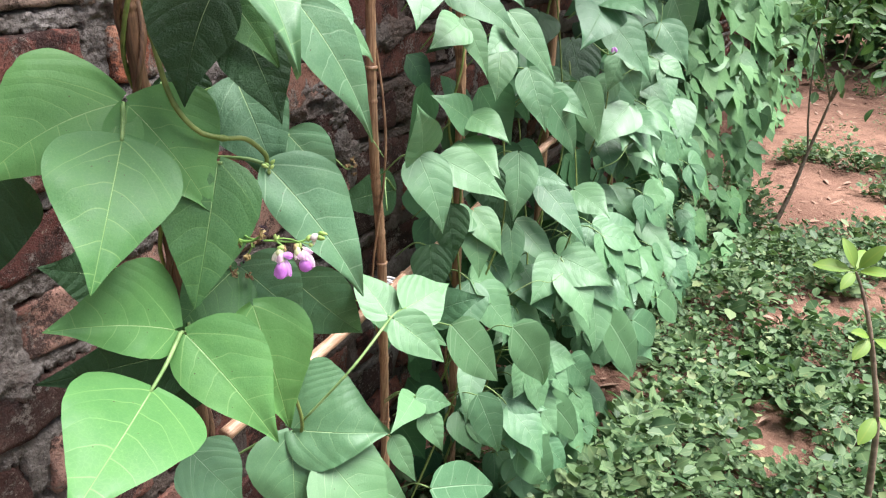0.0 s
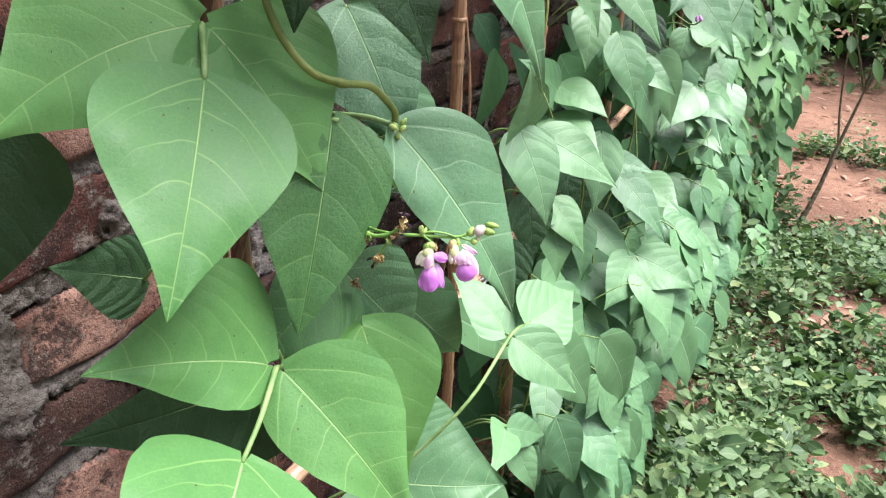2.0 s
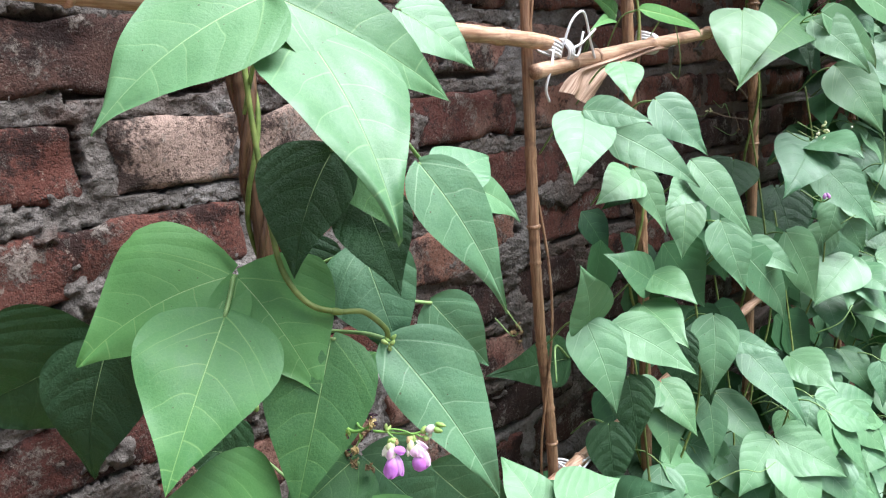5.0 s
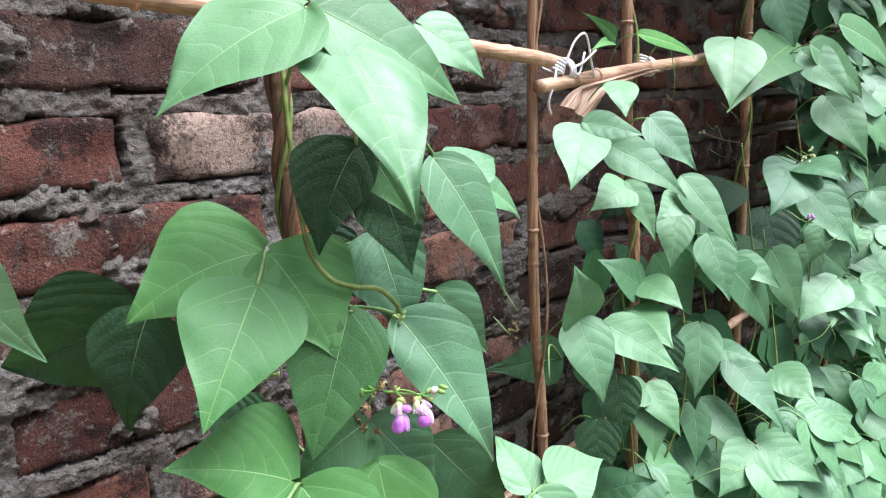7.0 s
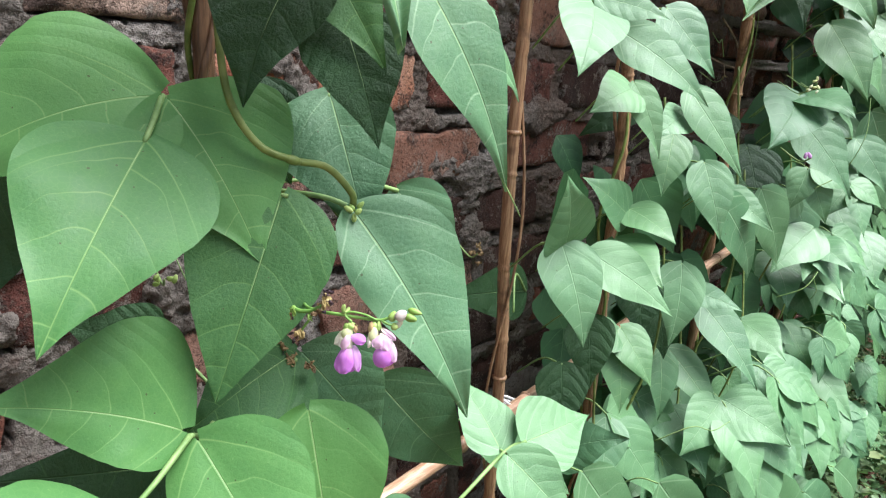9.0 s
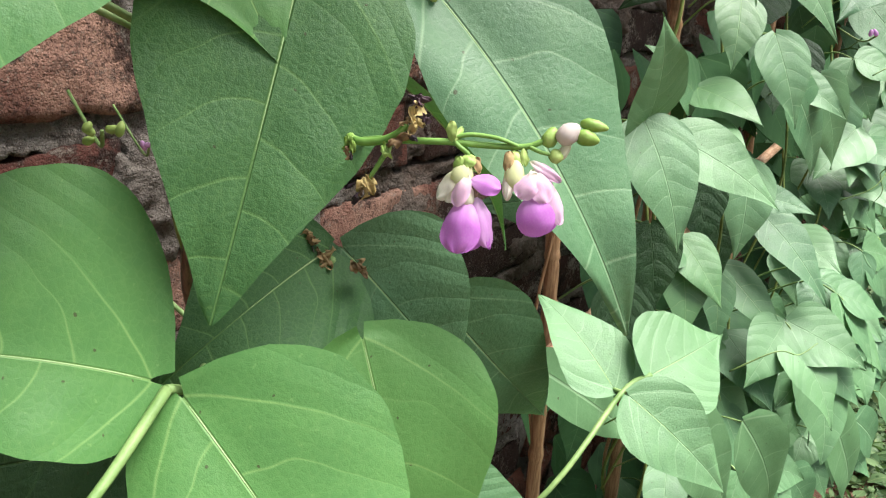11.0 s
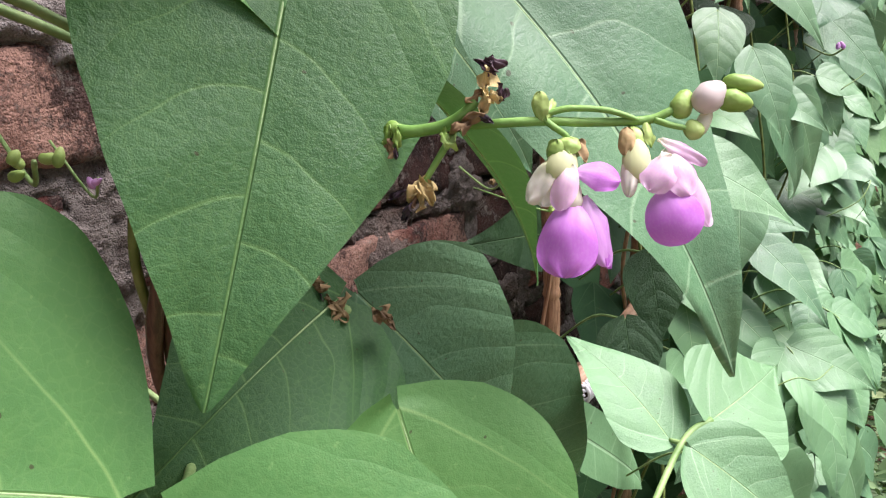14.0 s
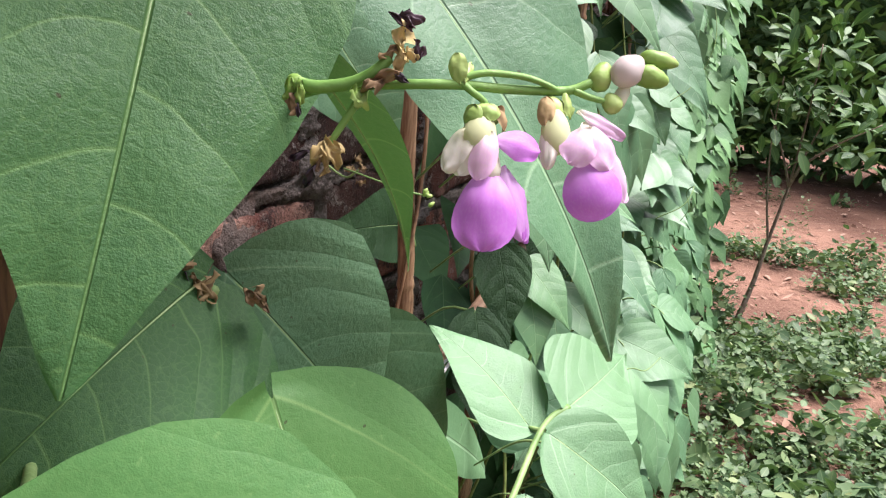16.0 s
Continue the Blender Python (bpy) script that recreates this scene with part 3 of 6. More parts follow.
def brick_mesh(seed, fine=True, material=BRICK):
    """A worn brick: front face towards +x, its middle at the origin, chipped edges."""
    nl, nh = (23, 10) if fine else (4, 3)
    verts = []
    depth = 0.05
    for i in range(nh):
        for j in range(nl):
            u, v = -1 + 2 * j / (nl - 1), -1 + 2 * i / (nh - 1)
            if fine:
                v = math.sin(v * math.pi / 2) ** 1.0
                u = math.copysign(abs(math.sin(u * math.pi / 2)) ** 1.3, u)
            y, z = u * BRICK_L / 2, v * BRICK_H / 2
            p = Vector((y * 22 + seed * 9.7, z * 22, seed * 3.3))
            rim = max(abs(u) ** 40, abs(v) ** 30)
            x = -0.0032 * rim + 0.0040 * noise.noise(p) + 0.0030 * noise.noise(p * 3.1) + 0.0018 * noise.noise(p * 7.3)
            chip = noise.noise(p * 1.4 + Vector((5, 5, 5)))
            if chip > 0.25:
                x -= (chip - 0.25) * 0.016 * (0.4 + rim)
            y += 0.0080 * abs(u) ** 5 * noise.noise(p * 2.2 + Vector((0, 9, 0)))
            z += 0.0065 * abs(v) ** 3 * noise.noise(p * 1.7 + Vector((0, 0, 11)))
            verts.append((x, y, z))
    faces = grid_faces(nh, nl)
    ring = [j for j in range(nl)] + [i * nl + nl - 1 for i in range(1, nh)] + [(nh - 1) * nl + j for j in range(nl - 2, -1, -1)] + [i * nl for i in range(nh - 2, 0, -1)]
    start = len(verts)
    verts += [(-depth, verts[k][1], verts[k][2]) for k in ring]
    m = len(ring)
    for k in range(m):
        faces.append((ring[(k + 1) % m], ring[k], start + k, start + (k + 1) % m))
    me = bpy.data.meshes.new("brick")
    me.from_pydata(verts, [], faces)
    me.polygons.foreach_set("use_smooth", np.ones(len(me.polygons), dtype=bool))
    me.materials.append(material)
    me.update()
    return me


def brick_places():
    rnd = random.Random(11)
    for c in range(0, int((WALL_TOP - 0.05 - COURSE0) / PITCH)):
        z = COURSE0 + c * PITCH + BRICK_H / 2
        shift = 0.30 if c % 2 else 0.30 + (BRICK_L + JOINT) / 2
        for k in range(-12, 40):
            y = shift + 0.014 + BRICK_L / 2 + k * (BRICK_L + JOINT) + rnd.uniform(-0.003, 0.003)
            yield c, y, z + rnd.uniform(-0.0015, 0.0015), rnd.uniform(-0.0035, 0.0025), rnd.uniform(-1.2, 1.2), rnd.randrange(12)


def build_bricks():
    kinds = [brick_mesh(i) for i in range(12)]
    pale = [brick_mesh(i + 20, True, BRICK_PALE) for i in range(4)]
    soot = [brick_mesh(i + 60, True, BRICK_SOOT_SHADE) for i in range(4)]
    orange = [brick_mesh(i + 40, True, BRICK_ORANGE) for i in range(3)]
    plain = [brick_mesh(i, False) for i in range(6)]
    rest_v, rest_f = [], []
    for c, y, z, x, tilt, kind in brick_places():
        if -0.1 < y < 1.5 and 0.15 < z < 1.15:
            light = (c == 11 and 0.33 < y < 0.50) or (kind == 5 and y > 0.45)
            bright = (abs(y - 0.66) < 0.11 and abs(z - 0.842) < 0.03) or (abs(y - 0.54) < 0.11 and abs(z - 0.690) < 0.03)
            # soot at upper left; lower-left and right bricks take wall shade into colour
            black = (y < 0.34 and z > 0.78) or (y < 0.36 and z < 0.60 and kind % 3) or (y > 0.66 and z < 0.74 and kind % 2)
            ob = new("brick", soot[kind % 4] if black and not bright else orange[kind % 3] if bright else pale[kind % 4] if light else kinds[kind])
            ob.parent = wall
            ob.matrix_basis = pose(x, y, z, tilt, 0, tilt * 0.8)
        elif y < 8.9:
            m = pose(x, y, z, tilt, 0, tilt)
            start = len(rest_v)
            rest_v += [m @ v.co for v in plain[kind % 6].vertices]
            rest_f += [tuple(start + i for i in p.vertices) for p in plain[kind % 6].polygons]
    tagged(mesh_object("brick_courses", rest_v, rest_f, BRICK, wall), kind="stuff")


build_bricks()


# ---- bamboo frame ----
def bamboo(name, points, radius, material, label, node_gap=0.16, first=0.05):
    """A cane with swollen joints along its length."""
    a, b = Vector(points[0]), Vector(points[-1])
    length = sum((Vector(points[i + 1]) - Vector(points[i])).length for i in range(len(points) - 1))
    o = root(name, points[0], label, "bamboo pole", "bamboo poles of the trellis")

    def r(t):
        d = t * length - first
        near = abs((d / node_gap) - round(d / node_gap)) * node_gap
        return radius * (1 - 0.12 * t) * (1 + 0.16 * math.exp(-(near / 0.004) ** 2) - 0.10 * math.exp(-((near - 0.008) / 0.004) ** 2))

    line = smooth_line(points, 40)
    along = [0.0]
    for i in range(1, len(line)):
        along.append(along[-1] + (line[i] - line[i - 1]).length)
    d = first if first > 0.02 else first + node_gap
    while d < length - 0.02:
        k = min(range(len(line) - 1), key=lambda i: abs(along[i] - d))
        way = (line[k + 1] - line[k]).normalized()
        at = line[k] + way * (d - along[k])
        t = d / length
        tube("joint", [at - way * 0.0016, at, at + way * 0.0016], lambda q: radius * (1 - 0.12 * t) * (1.10 + 0.14 * math.sin(math.pi * q)), material, o, 12, 4, 0.06)
        d += node_gap
    tube("cane", points, r, material, o, 12, max(8, int(length / 0.006 / max(1, len(points) - 1))), 0.05)
    return o


bamboo("bamboo_stake", [(0.150, 0.352, 0.0), (0.150, 0.337, 0.46), (0.150, 0.320, 0.70), (0.150, 0.316, 0.80), (0.150, 0.312, 1.0), (0.15, 0.31, 1.45)], 0.0046, BAMBOO_DARK, "dark brown bamboo stake standing in the soil before the wall")
bamboo("bamboo_stake", [(0.136, 0.608, 0.0), (0.136, 0.593, 0.45), (0.134, 0.580, 0.60), (0.133, 0.575, 0.80), (0.132, 0.570, 1.5)], 0.0048, BAMBOO, "brown streaked bamboo stake tied to two cross bars", 0.19, 0.1)
bamboo("bamboo_stake", [(0.130, 0.785, 0.0), (0.130, 0.756, 0.62), (0.130, 0.727, 0.83), (0.130, 0.715, 1.5)], 0.0058, BAMBOO, "twisted dry bamboo stake wrapped by a vine")
bamboo("bamboo_stake", [(0.130, 1.045, 0.0), (0.130, 1.025, 0.65), (0.130, 1.008, 0.85), (0.130, 0.99, 1.5)], 0.0062, BAMBOO, "weathered bamboo stake among bean leaves")
bamboo("bamboo_stake", [(0.130, 1.42, 0.0), (0.132, 1.41, 0.7), (0.130, 1.40, 1.5)], 0.006, BAMBOO, "weathered bamboo stake among bean leaves")
bamboo("bamboo_stake", [(0.130, 1.80, 0.0), (0.132, 1.81, 0.7), (0.130, 1.80, 1.5)], 0.006, BAMBOO, "weathered bamboo stake among bean leaves")
bamboo("bamboo_crossbar", [(0.148, 0.12, 0.838), (0.147, 0.231, 0.831), (0.147, 0.525, 0.812), (0.143, 0.600, 0.806)], 0.0062, BAMBOO_PALE, "pale bamboo cross bar tied with white twine", 0.2, 0.12)
bamboo("bamboo_crossbar", [(0.148, 0.563, 0.787), (0.146, 0.75, 0.806), (0.144, 0.98, 0.823), (0.144, 1.5, 0.85)], 0.0058, BAMBOO_PALE, "pale bamboo cross bar with a cut hollow end", 0.21, 0.085)
bamboo("bamboo_crossbar", [(0.146, 0.36, 0.434), (0.146, 0.535, 0.448), (0.146, 0.68, 0.462), (0.146, 0.85, 0.484), (0.146, 1.4, 0.54)], 0.0056, BAMBOO_PALE, "pale bamboo cross bar low on the trellis", 0.2, 0.26)


# ---- vine foliage massed along the wall ----
def vine_mass():
    n = 1350
    y = 0.72 + 4.6 * rng.random(n) ** 1.25
    z = 0.04 + 1.5 * rng.random(n) ** 0.95
    keep = (y > 1.12) | (z < 0.42)
    keep &= ~((y > 1.0) & (y < 1.3) & (z > 0.62) & (rng.random(n) < 0.55))
    y, z = y[keep], z[keep]
    n = len(y)
    layer = rng.random(n)
    swell = 0.035 * np.sin(y * 3.1 + 1) + 0.02 * np.sin(z * 9 + y * 4)
    x = np.where(layer < 0.65, 0.215 - 0.02 * np.clip(y - 1.5, 0, 1) + 0.085 * np.clip(0.75 - z, 0, 1) + swell + rng.normal(0, 0.016, n), 0.14 + 0.06 * rng.random(n))
    joint = np.stack([x, y, z], 1)
    bases, alongs, faces, lens, wids = [], [], [], [], []
    tone = np.stack([np.full(n, 0.50), rng.normal(0.08, 0.30, n), np.full(n, -0.80)], 1) + jitter(n, 0.12)
    face = np.stack([np.full(n, 0.62), np.full(n, -0.42), np.full(n, 0.65)], 1) + jitter(n, 0.17)
    size = rng.uniform(0.045, 0.082, n)
    tone /= np.linalg.norm(tone, axis=1, keepdims=True)
    flat = face - tone * np.sum(face * tone, axis=1, keepdims=True)
    flat /= np.linalg.norm(flat, axis=1, keepdims=True)
    across = np.cross(tone, flat)
    for k in (0, 1, -1):
        a = tone if k == 0 else tone * 0.72 + across * k * 0.66 + jitter(n, 0.10)
        b = joint + (tone * 0.014 if k == 0 else across * k * 0.003)
        bases.append(b)
        alongs.append(a)
        faces.append(face + jitter(n, 0.15))
        size_k = size * (1.0 if k == 0 else 0.88) * rng.uniform(0.9, 1.1, n)
        lens.append(size_k)
        wids.append(size_k * rng.uniform(0.66, 0.82, n))
    return [np.concatenate(v) for v in (bases, alongs, faces)] + [np.concatenate(v) for v in (lens, wids)], joint


mass, joints = vine_mass()
count = len(joints)
near = joints[:, 1] < np.sort(joints[:, 1])[170]
rest = ~np.concatenate([near, near, near])
ob = leaf_cloud("bean_vine_foliage", *[v[rest] for v in mass], LEAF_FAR, 9, 0.13, rng.uniform(0.0, 0.09, int(rest.sum())))
tagged(ob, "dense wall of green pointed bean leaves on a trellis", "foliage", kind="stuff")


def leaflet_kinds():
    kinds = []
    for k in range(10):
        verts, faces, uv = leaf_surface(1.0, 0.66 + 0.02 * k, 0.05 + 0.015 * k, 0.02 + 0.008 * (k % 7), 0.04 * (k % 5 - 2), 14, 7, 500 + k, 1.2)
        me = bpy.data.meshes.new("leaflet")
        me.from_pydata(verts, [], faces)
        layer = me.uv_layers.new(name="UVMap")
        for loop in me.loops:
            layer.data[loop.index].uv = uv[loop.vertex_index]
        me.polygons.foreach_set("use_smooth", np.ones(len(me.polygons), dtype=bool))
        me.materials.append(LEAF_PALE)
        me.update()
        kinds.append(me)
    return kinds


def near_leaves():
    kinds, rnd = leaflet_kinds(), random.Random(21)
    base, along, face, length, width = mass
    for i in np.flatnonzero(near):
        o = bean_leaf(joints[i])
        for k in range(3):
            j = i + k * count
            ob = new("leaflet", rnd.choice(kinds))
            ob.parent = o
            turn = turned((0, 0, 0), along[j], face[j]).to_4x4()
            ob.matrix_basis = Matrix.Translation(Vector(base[j]) - o.location) @ turn @ Matrix.Scale(length[j], 4)
        p = Vector(joints[i])
        tube("petiole", [p + Vector(along[i]).normalized() * 0.013, p, p + Vector((-0.03, 0.006, 0.004)), p + Vector((-0.075, 0.014, -0.03))], 0.0009, STALK, o, 5, 4)


near_leaves()


# fills the gaps; LEAF_INNER has their shade painted into its green
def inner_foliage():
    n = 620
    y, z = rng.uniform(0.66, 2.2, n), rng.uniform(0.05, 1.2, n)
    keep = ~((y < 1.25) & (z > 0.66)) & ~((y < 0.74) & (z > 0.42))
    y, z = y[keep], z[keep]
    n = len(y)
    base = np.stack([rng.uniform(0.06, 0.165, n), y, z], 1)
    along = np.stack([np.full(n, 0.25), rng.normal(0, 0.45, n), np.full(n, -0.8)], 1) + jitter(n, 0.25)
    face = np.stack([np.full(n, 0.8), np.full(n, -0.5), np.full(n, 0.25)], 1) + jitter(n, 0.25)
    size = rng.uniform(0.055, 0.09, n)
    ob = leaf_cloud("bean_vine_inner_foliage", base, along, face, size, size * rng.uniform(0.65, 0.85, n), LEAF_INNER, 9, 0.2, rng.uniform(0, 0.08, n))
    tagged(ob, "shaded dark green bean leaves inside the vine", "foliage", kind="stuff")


inner_foliage()


def wall_shade_foliage():
    """Unseen upper vine leaves, added over the cross bar to shade the wall."""
    r = np.random.default_rng(31)
    n = 520
    y = r.uniform(0.80, 1.6, n)
    base = np.stack([r.uniform(0.03, 0.22, n), y, 1.01 + 0.05 * np.clip(y - 1.0, 0, 1) + 0.5 * r.random(n)], 1)
    along = np.stack([np.full(n, 0.3), r.normal(-0.1, 0.4, n), np.full(n, -0.6)], 1) + r.normal(0, 0.25, (n, 3))
    face = np.stack([np.full(n, 0.6), np.full(n, -0.3), np.full(n, 0.7)], 1) + r.normal(0, 0.2, (n, 3))
    size = r.uniform(0.05, 0.085, n)
    ob = leaf_cloud("bean_vine_upper_foliage", base, along, face, size, size * r.uniform(0.65, 0.82, n), LEAF_FAR, 9, 0.2, r.uniform(0, 0.08, n))
    tagged(ob, "unseen bean leaves added high on the trellis to shade the wall", "foliage", kind="stuff")


wall_shade_foliage()


# ---- low weeds over the soil ----
def oval(s):
    return np.sin(np.pi * np.clip(s * 0.97 + 0.02, 0, 1)) ** 0.75


def weeds():
    spots, rnd = [], random.Random(5)
    while len(spots) < 8200:
        x, y = 0.05 + abs(rnd.gauss(0.75, 0.75)), 0.55 + 4.8 * rnd.random() ** 1.6
        if rnd.random() < 0.14:
            x, y = 0.05 + abs(rnd.gauss(0.9, 1.1)), 0.75 - abs(rnd.gauss(0, 0.8))
        d = 0.8 * noise.noise(Vector((x * 2.4, y * 1.9, 4))) + 0.9 * noise.noise(Vector((x * 7, y * 5.5, 9)))
        cover = 0.16 if y < 2.25 else (-0.05 if y < 3.1 else -0.75)
        if x < 0.2:
            cover -= 0.3
        if (x - 0.42) ** 2 / 0.08 + (y - 2.55) ** 2 / 0.06 < 1:
            cover -= 0.8
        if d + cover > -0.1:
            spots.append((x, y))
    bases, alongs, faces, lens, wids = [], [], [], [], []
    for x, y in spots:
        g = ground_height(x, y)
        tall = rnd.uniform(0.02, 0.06) + 0.22 * max(0.0, noise.noise(Vector((x * 7, y * 7, 2)))) * rnd.uniform(0.5, 1.1)
        leafs = rnd.randint(10, 22)
        big = rnd.uniform(0.0035, 0.0085) if rnd.random() < 0.72 else rnd.uniform(0.010, 0.021)
        for k in range(leafs):
            h = tall * (k + 1) / leafs
            a = k * 2.4 + rnd.uniform(-0.5, 0.5)
            lift = rnd.uniform(-0.3, 0.9)
            off = rnd.uniform(0.0, 0.028)
            bases.append((x + math.cos(a) * off + rnd.uniform(-0.012, 0.012), y + math.sin(a) * off, g + h))
            alongs.append((math.cos(a), math.sin(a), lift))
            faces.append((rnd.gauss(0, 0.65), rnd.gauss(0, 0.65), 1.0))
            size = big * rnd.uniform(0.6, 1.35)
            lens.append(size * 1.5)
            wids.append(size * rnd.uniform(0.75, 1.25))
    ob = leaf_cloud("weeds", np.array(bases), np.array(alongs), np.array(faces), np.array(lens), np.array(wids), WEED, 4, 0.2, rng.uniform(-0.06, 0.08, len(bases)), oval)
    tagged(ob, "low green weeds covering the soil in uneven patches", "weeds", kind="stuff")


weeds()


def litter():
    n = 2600
    x, y = rng.uniform(0.05, 3.0, n), 0.5 + 5.2 * rng.random(n)
    z = np.array([ground_height(a, b) for a, b in zip(x, y)]) + 0.004
    a = rng.uniform(0, 6.28, n)
    along = np.stack([np.cos(a), np.sin(a), rng.normal(0, 0.15, n)], 1)
    face = np.stack([rng.normal(0, 0.3, n), rng.normal(0, 0.3, n), np.ones(n)], 1)
    size = rng.uniform(0.012, 0.055, n)
    ob = leaf_cloud("leaf_litter", np.stack([x, y, z], 1), along, face, size, size * rng.uniform(0.12, 0.4, n), LITTER, 4, 0.3, rng.uniform(-0.1, 0.15, n), oval)
    tagged(ob, "dry brown leaf and straw scraps on the soil", "litter", kind="stuff")


litter()


# ---- hedge beyond the bare soil ----
def hedge():
    n = 26000
    x = rng.uniform(0.1, 6.5, n)
    y = 4.95 - 0.12 * x + 0.2 * np.sin(x * 2.7) + rng.gamma(1.8, 0.30, n)
    z = 0.06 + 2.8 * rng.random(n) ** 1.1
    y = y - 0.25 * np.sin(np.clip(z / 1.4, 0, 1) * math.pi) + 0.12 * np.sin(x * 7) * np.sin(z * 9)
    base = np.stack([x, y, z], 1)
    along = np.stack([rng.normal(0, 0.7, n), rng.normal(-0.5, 0.5, n), rng.normal(0.0, 0.5, n)], 1)
    face = np.stack([rng.normal(0, 0.4, n), np.full(n, -0.5), np.full(n, 0.8)], 1)
    size = rng.uniform(0.07, 0.13, n)
    ob = leaf_cloud("hedge", base, along, face, size, size * 0.42, HEDGE, 4, 0.25, rng.uniform(0, 0.08, n), oval)
    tagged(ob, "dark green leafy hedge beyond the bare soil", "hedge", kind="stuff")


hedge()


def hedge_core():
    xs, zs = np.arange(-0.2, 9.1, 0.12), np.arange(0.1, 3.3, 0.12)
    verts = []
    for z in zs:
        for x in xs:
            y = 5.75 - 0.12 * x + 0.2 * math.sin(x * 2.7) + 0.22 * noise.noise(Vector((x * 2.3, z * 2.3, 6))) + 0.10 * noise.noise(Vector((x * 7, z * 7, 2)))
            verts.append((x, y, z + 0.25 * noise.noise(Vector((x * 1.9, 3, 3))) * (z / 3)))
    ob = mesh_object("hedge_thicket", verts, grid_faces(len(zs), len(xs)), HEDGE, uv=[(0.2, 0.5)] * len(verts))
    tagged(ob, "dark inner thicket of the hedge", "hedge", kind="stuff")


hedge_core()


# ---- saplings ----
def sapling(trunk, limbs, crown, count, size, material, label, radius):
    o = root("sapling", trunk[0], label, "sapling", "young trees in the garden")
    tube("trunk", trunk, lambda t: radius * (1 - 0.6 * t), BARK, o, 8, 8, 0.25)
    for limb in limbs:
        tube("limb", limb, lambda t: radius * 0.45 * (1 - 0.6 * t), BARK, o, 6, 6, 0.2)
    ends = [Vector(limb[-1]) for limb in limbs]
    rnd = random.Random(count)
    base, along, face, lens = [], [], [], []
    for k in range(count):
        e = ends[k % len(ends)]
        c = e + Vector((rnd.gauss(0, crown), rnd.gauss(0, crown), rnd.gauss(0, crown * 0.9)))
        base.append(c - o.location)
        away = (c - e).normalized() + Vector((rnd.gauss(0, 0.4), rnd.gauss(0, 0.4), rnd.gauss(0.1, 0.4)))
        along.append(away)
        face.append((rnd.gauss(0, 0.4), rnd.gauss(-0.3, 0.4), 1.0))
        lens.append(size * rnd.uniform(0.7, 1.25))
    lens = np.array(lens)
    ob = leaf_cloud("crown", np.array(base), np.array(along), np.array(face), lens, lens * 0.42, material, 6, 0.3, rng.uniform(0, 0.1, count), oval)
    ob.parent = o
    return o


FORK = (0.460, 2.261, 0.359)
sapling([(0.395, 2.189, 0.0), (0.420, 2.224, 0.11), (0.437, 2.248, 0.22), FORK],
        [[FORK, (0.43, 2.26, 0.44), (0.385, 2.253, 0.54)], [(0.437, 2.248, 0.22), (0.415, 2.25, 0.33), (0.40, 2.25, 0.47), (0.40, 2.25, 0.62)], [FORK, (0.486, 2.261, 0.421), (0.551, 2.254, 0.473)],
         [FORK, (0.49, 2.26, 0.47), (0.53, 2.244, 0.60)], [(0.486, 2.261, 0.421), (0.54, 2.26, 0.47), (0.63, 2.26, 0.53)], [FORK, (0.47, 2.26, 0.55), (0.47, 2.26, 0.70)]],
        0.055, 330, 0.047, HEDGE, "slender young tree with dark glossy leaves", 0.0075)
def young_citrus():
    """A thin stem with single leaves that spring from its top and its sides."""
    o = root("sapling", (0.655, 1.07, 0.0), "small young tree with yellow-green leaves", "sapling", "young trees in the garden")
    top, middle, low = Vector((0.558, 1.104, 0.371)), Vector((0.596, 1.085, 0.290)), Vector((0.630, 1.080, 0.180))
    tube("trunk", [(0.655, 1.07, 0.0), (0.645, 1.075, 0.09), low, middle, (0.575, 1.098, 0.34), top], lambda t: 0.0055 * (1 - 0.7 * t), BARK, o, 8, 8, 0.25)
    for at, tip in ((top, (0.505, 1.100, 0.368)), (top, (0.533, 1.118, 0.408)), (top, (0.585, 1.115, 0.410)), (top, (0.600, 1.095, 0.378)), (top, (0.545, 1.075, 0.352)), (top, (0.565, 1.150, 0.385)),
                    (middle, (0.580, 1.050, 0.268)), (middle, (0.640, 1.060, 0.285)), (middle, (0.570, 1.060, 0.302)), (low, (0.665, 1.050, 0.165)), (low, (0.615, 1.040, 0.150))):
        way = Vector(tip) - at
        reach = np.array([way.length * 0.88])
        blade = leaf_cloud("leaf", np.array([at + way * 0.12 - o.location]), np.array([way]), np.array([(0.2, -0.5, 0.9)]), reach, reach * 0.46, CITRUS, 9, 0.3, np.array([0.06]), oval)
        blade.parent = o
        tube("leaf_stalk", [at, at + way * 0.07, at + way * 0.14], 0.0009, CITRUS, o, 5, 3)
    return o


young_citrus()


# ---- the bean leaves near the path ----
g = bean_leaf((0.180, 0.282, 0.703), "broad light green three-part bean leaf beside the stake")
leaflet(g, (0.194, 0.267, 0.690), (0.224, 0.216, 0.639), 0.0615, face=(0.64, -0.30, 0.70), fold=0.12, bow=0.05)
leaflet(g, (0.178, 0.282, 0.703), (0.158, 0.215, 0.676), 0.068, face=(0.66, -0.45, 0.60), fold=0.1, bow=0.05, skew=0.10, sway=0.06)
leaflet(g, (0.183, 0.283, 0.702), (0.219, 0.297, 0.649), 0.062, face=(0.78, -0.38, 0.45), fold=0.10, bow=0.02, skew=-0.17, sway=-0.03)
petiole(g, [(0.180, 0.282, 0.703), (0.187, 0.275, 0.697), (0.194, 0.267, 0.690)], 0.0011)
petiole(g, [(0.180, 0.282, 0.703), (0.170, 0.297, 0.694), (0.158, 0.314, 0.680)], 0.0012)
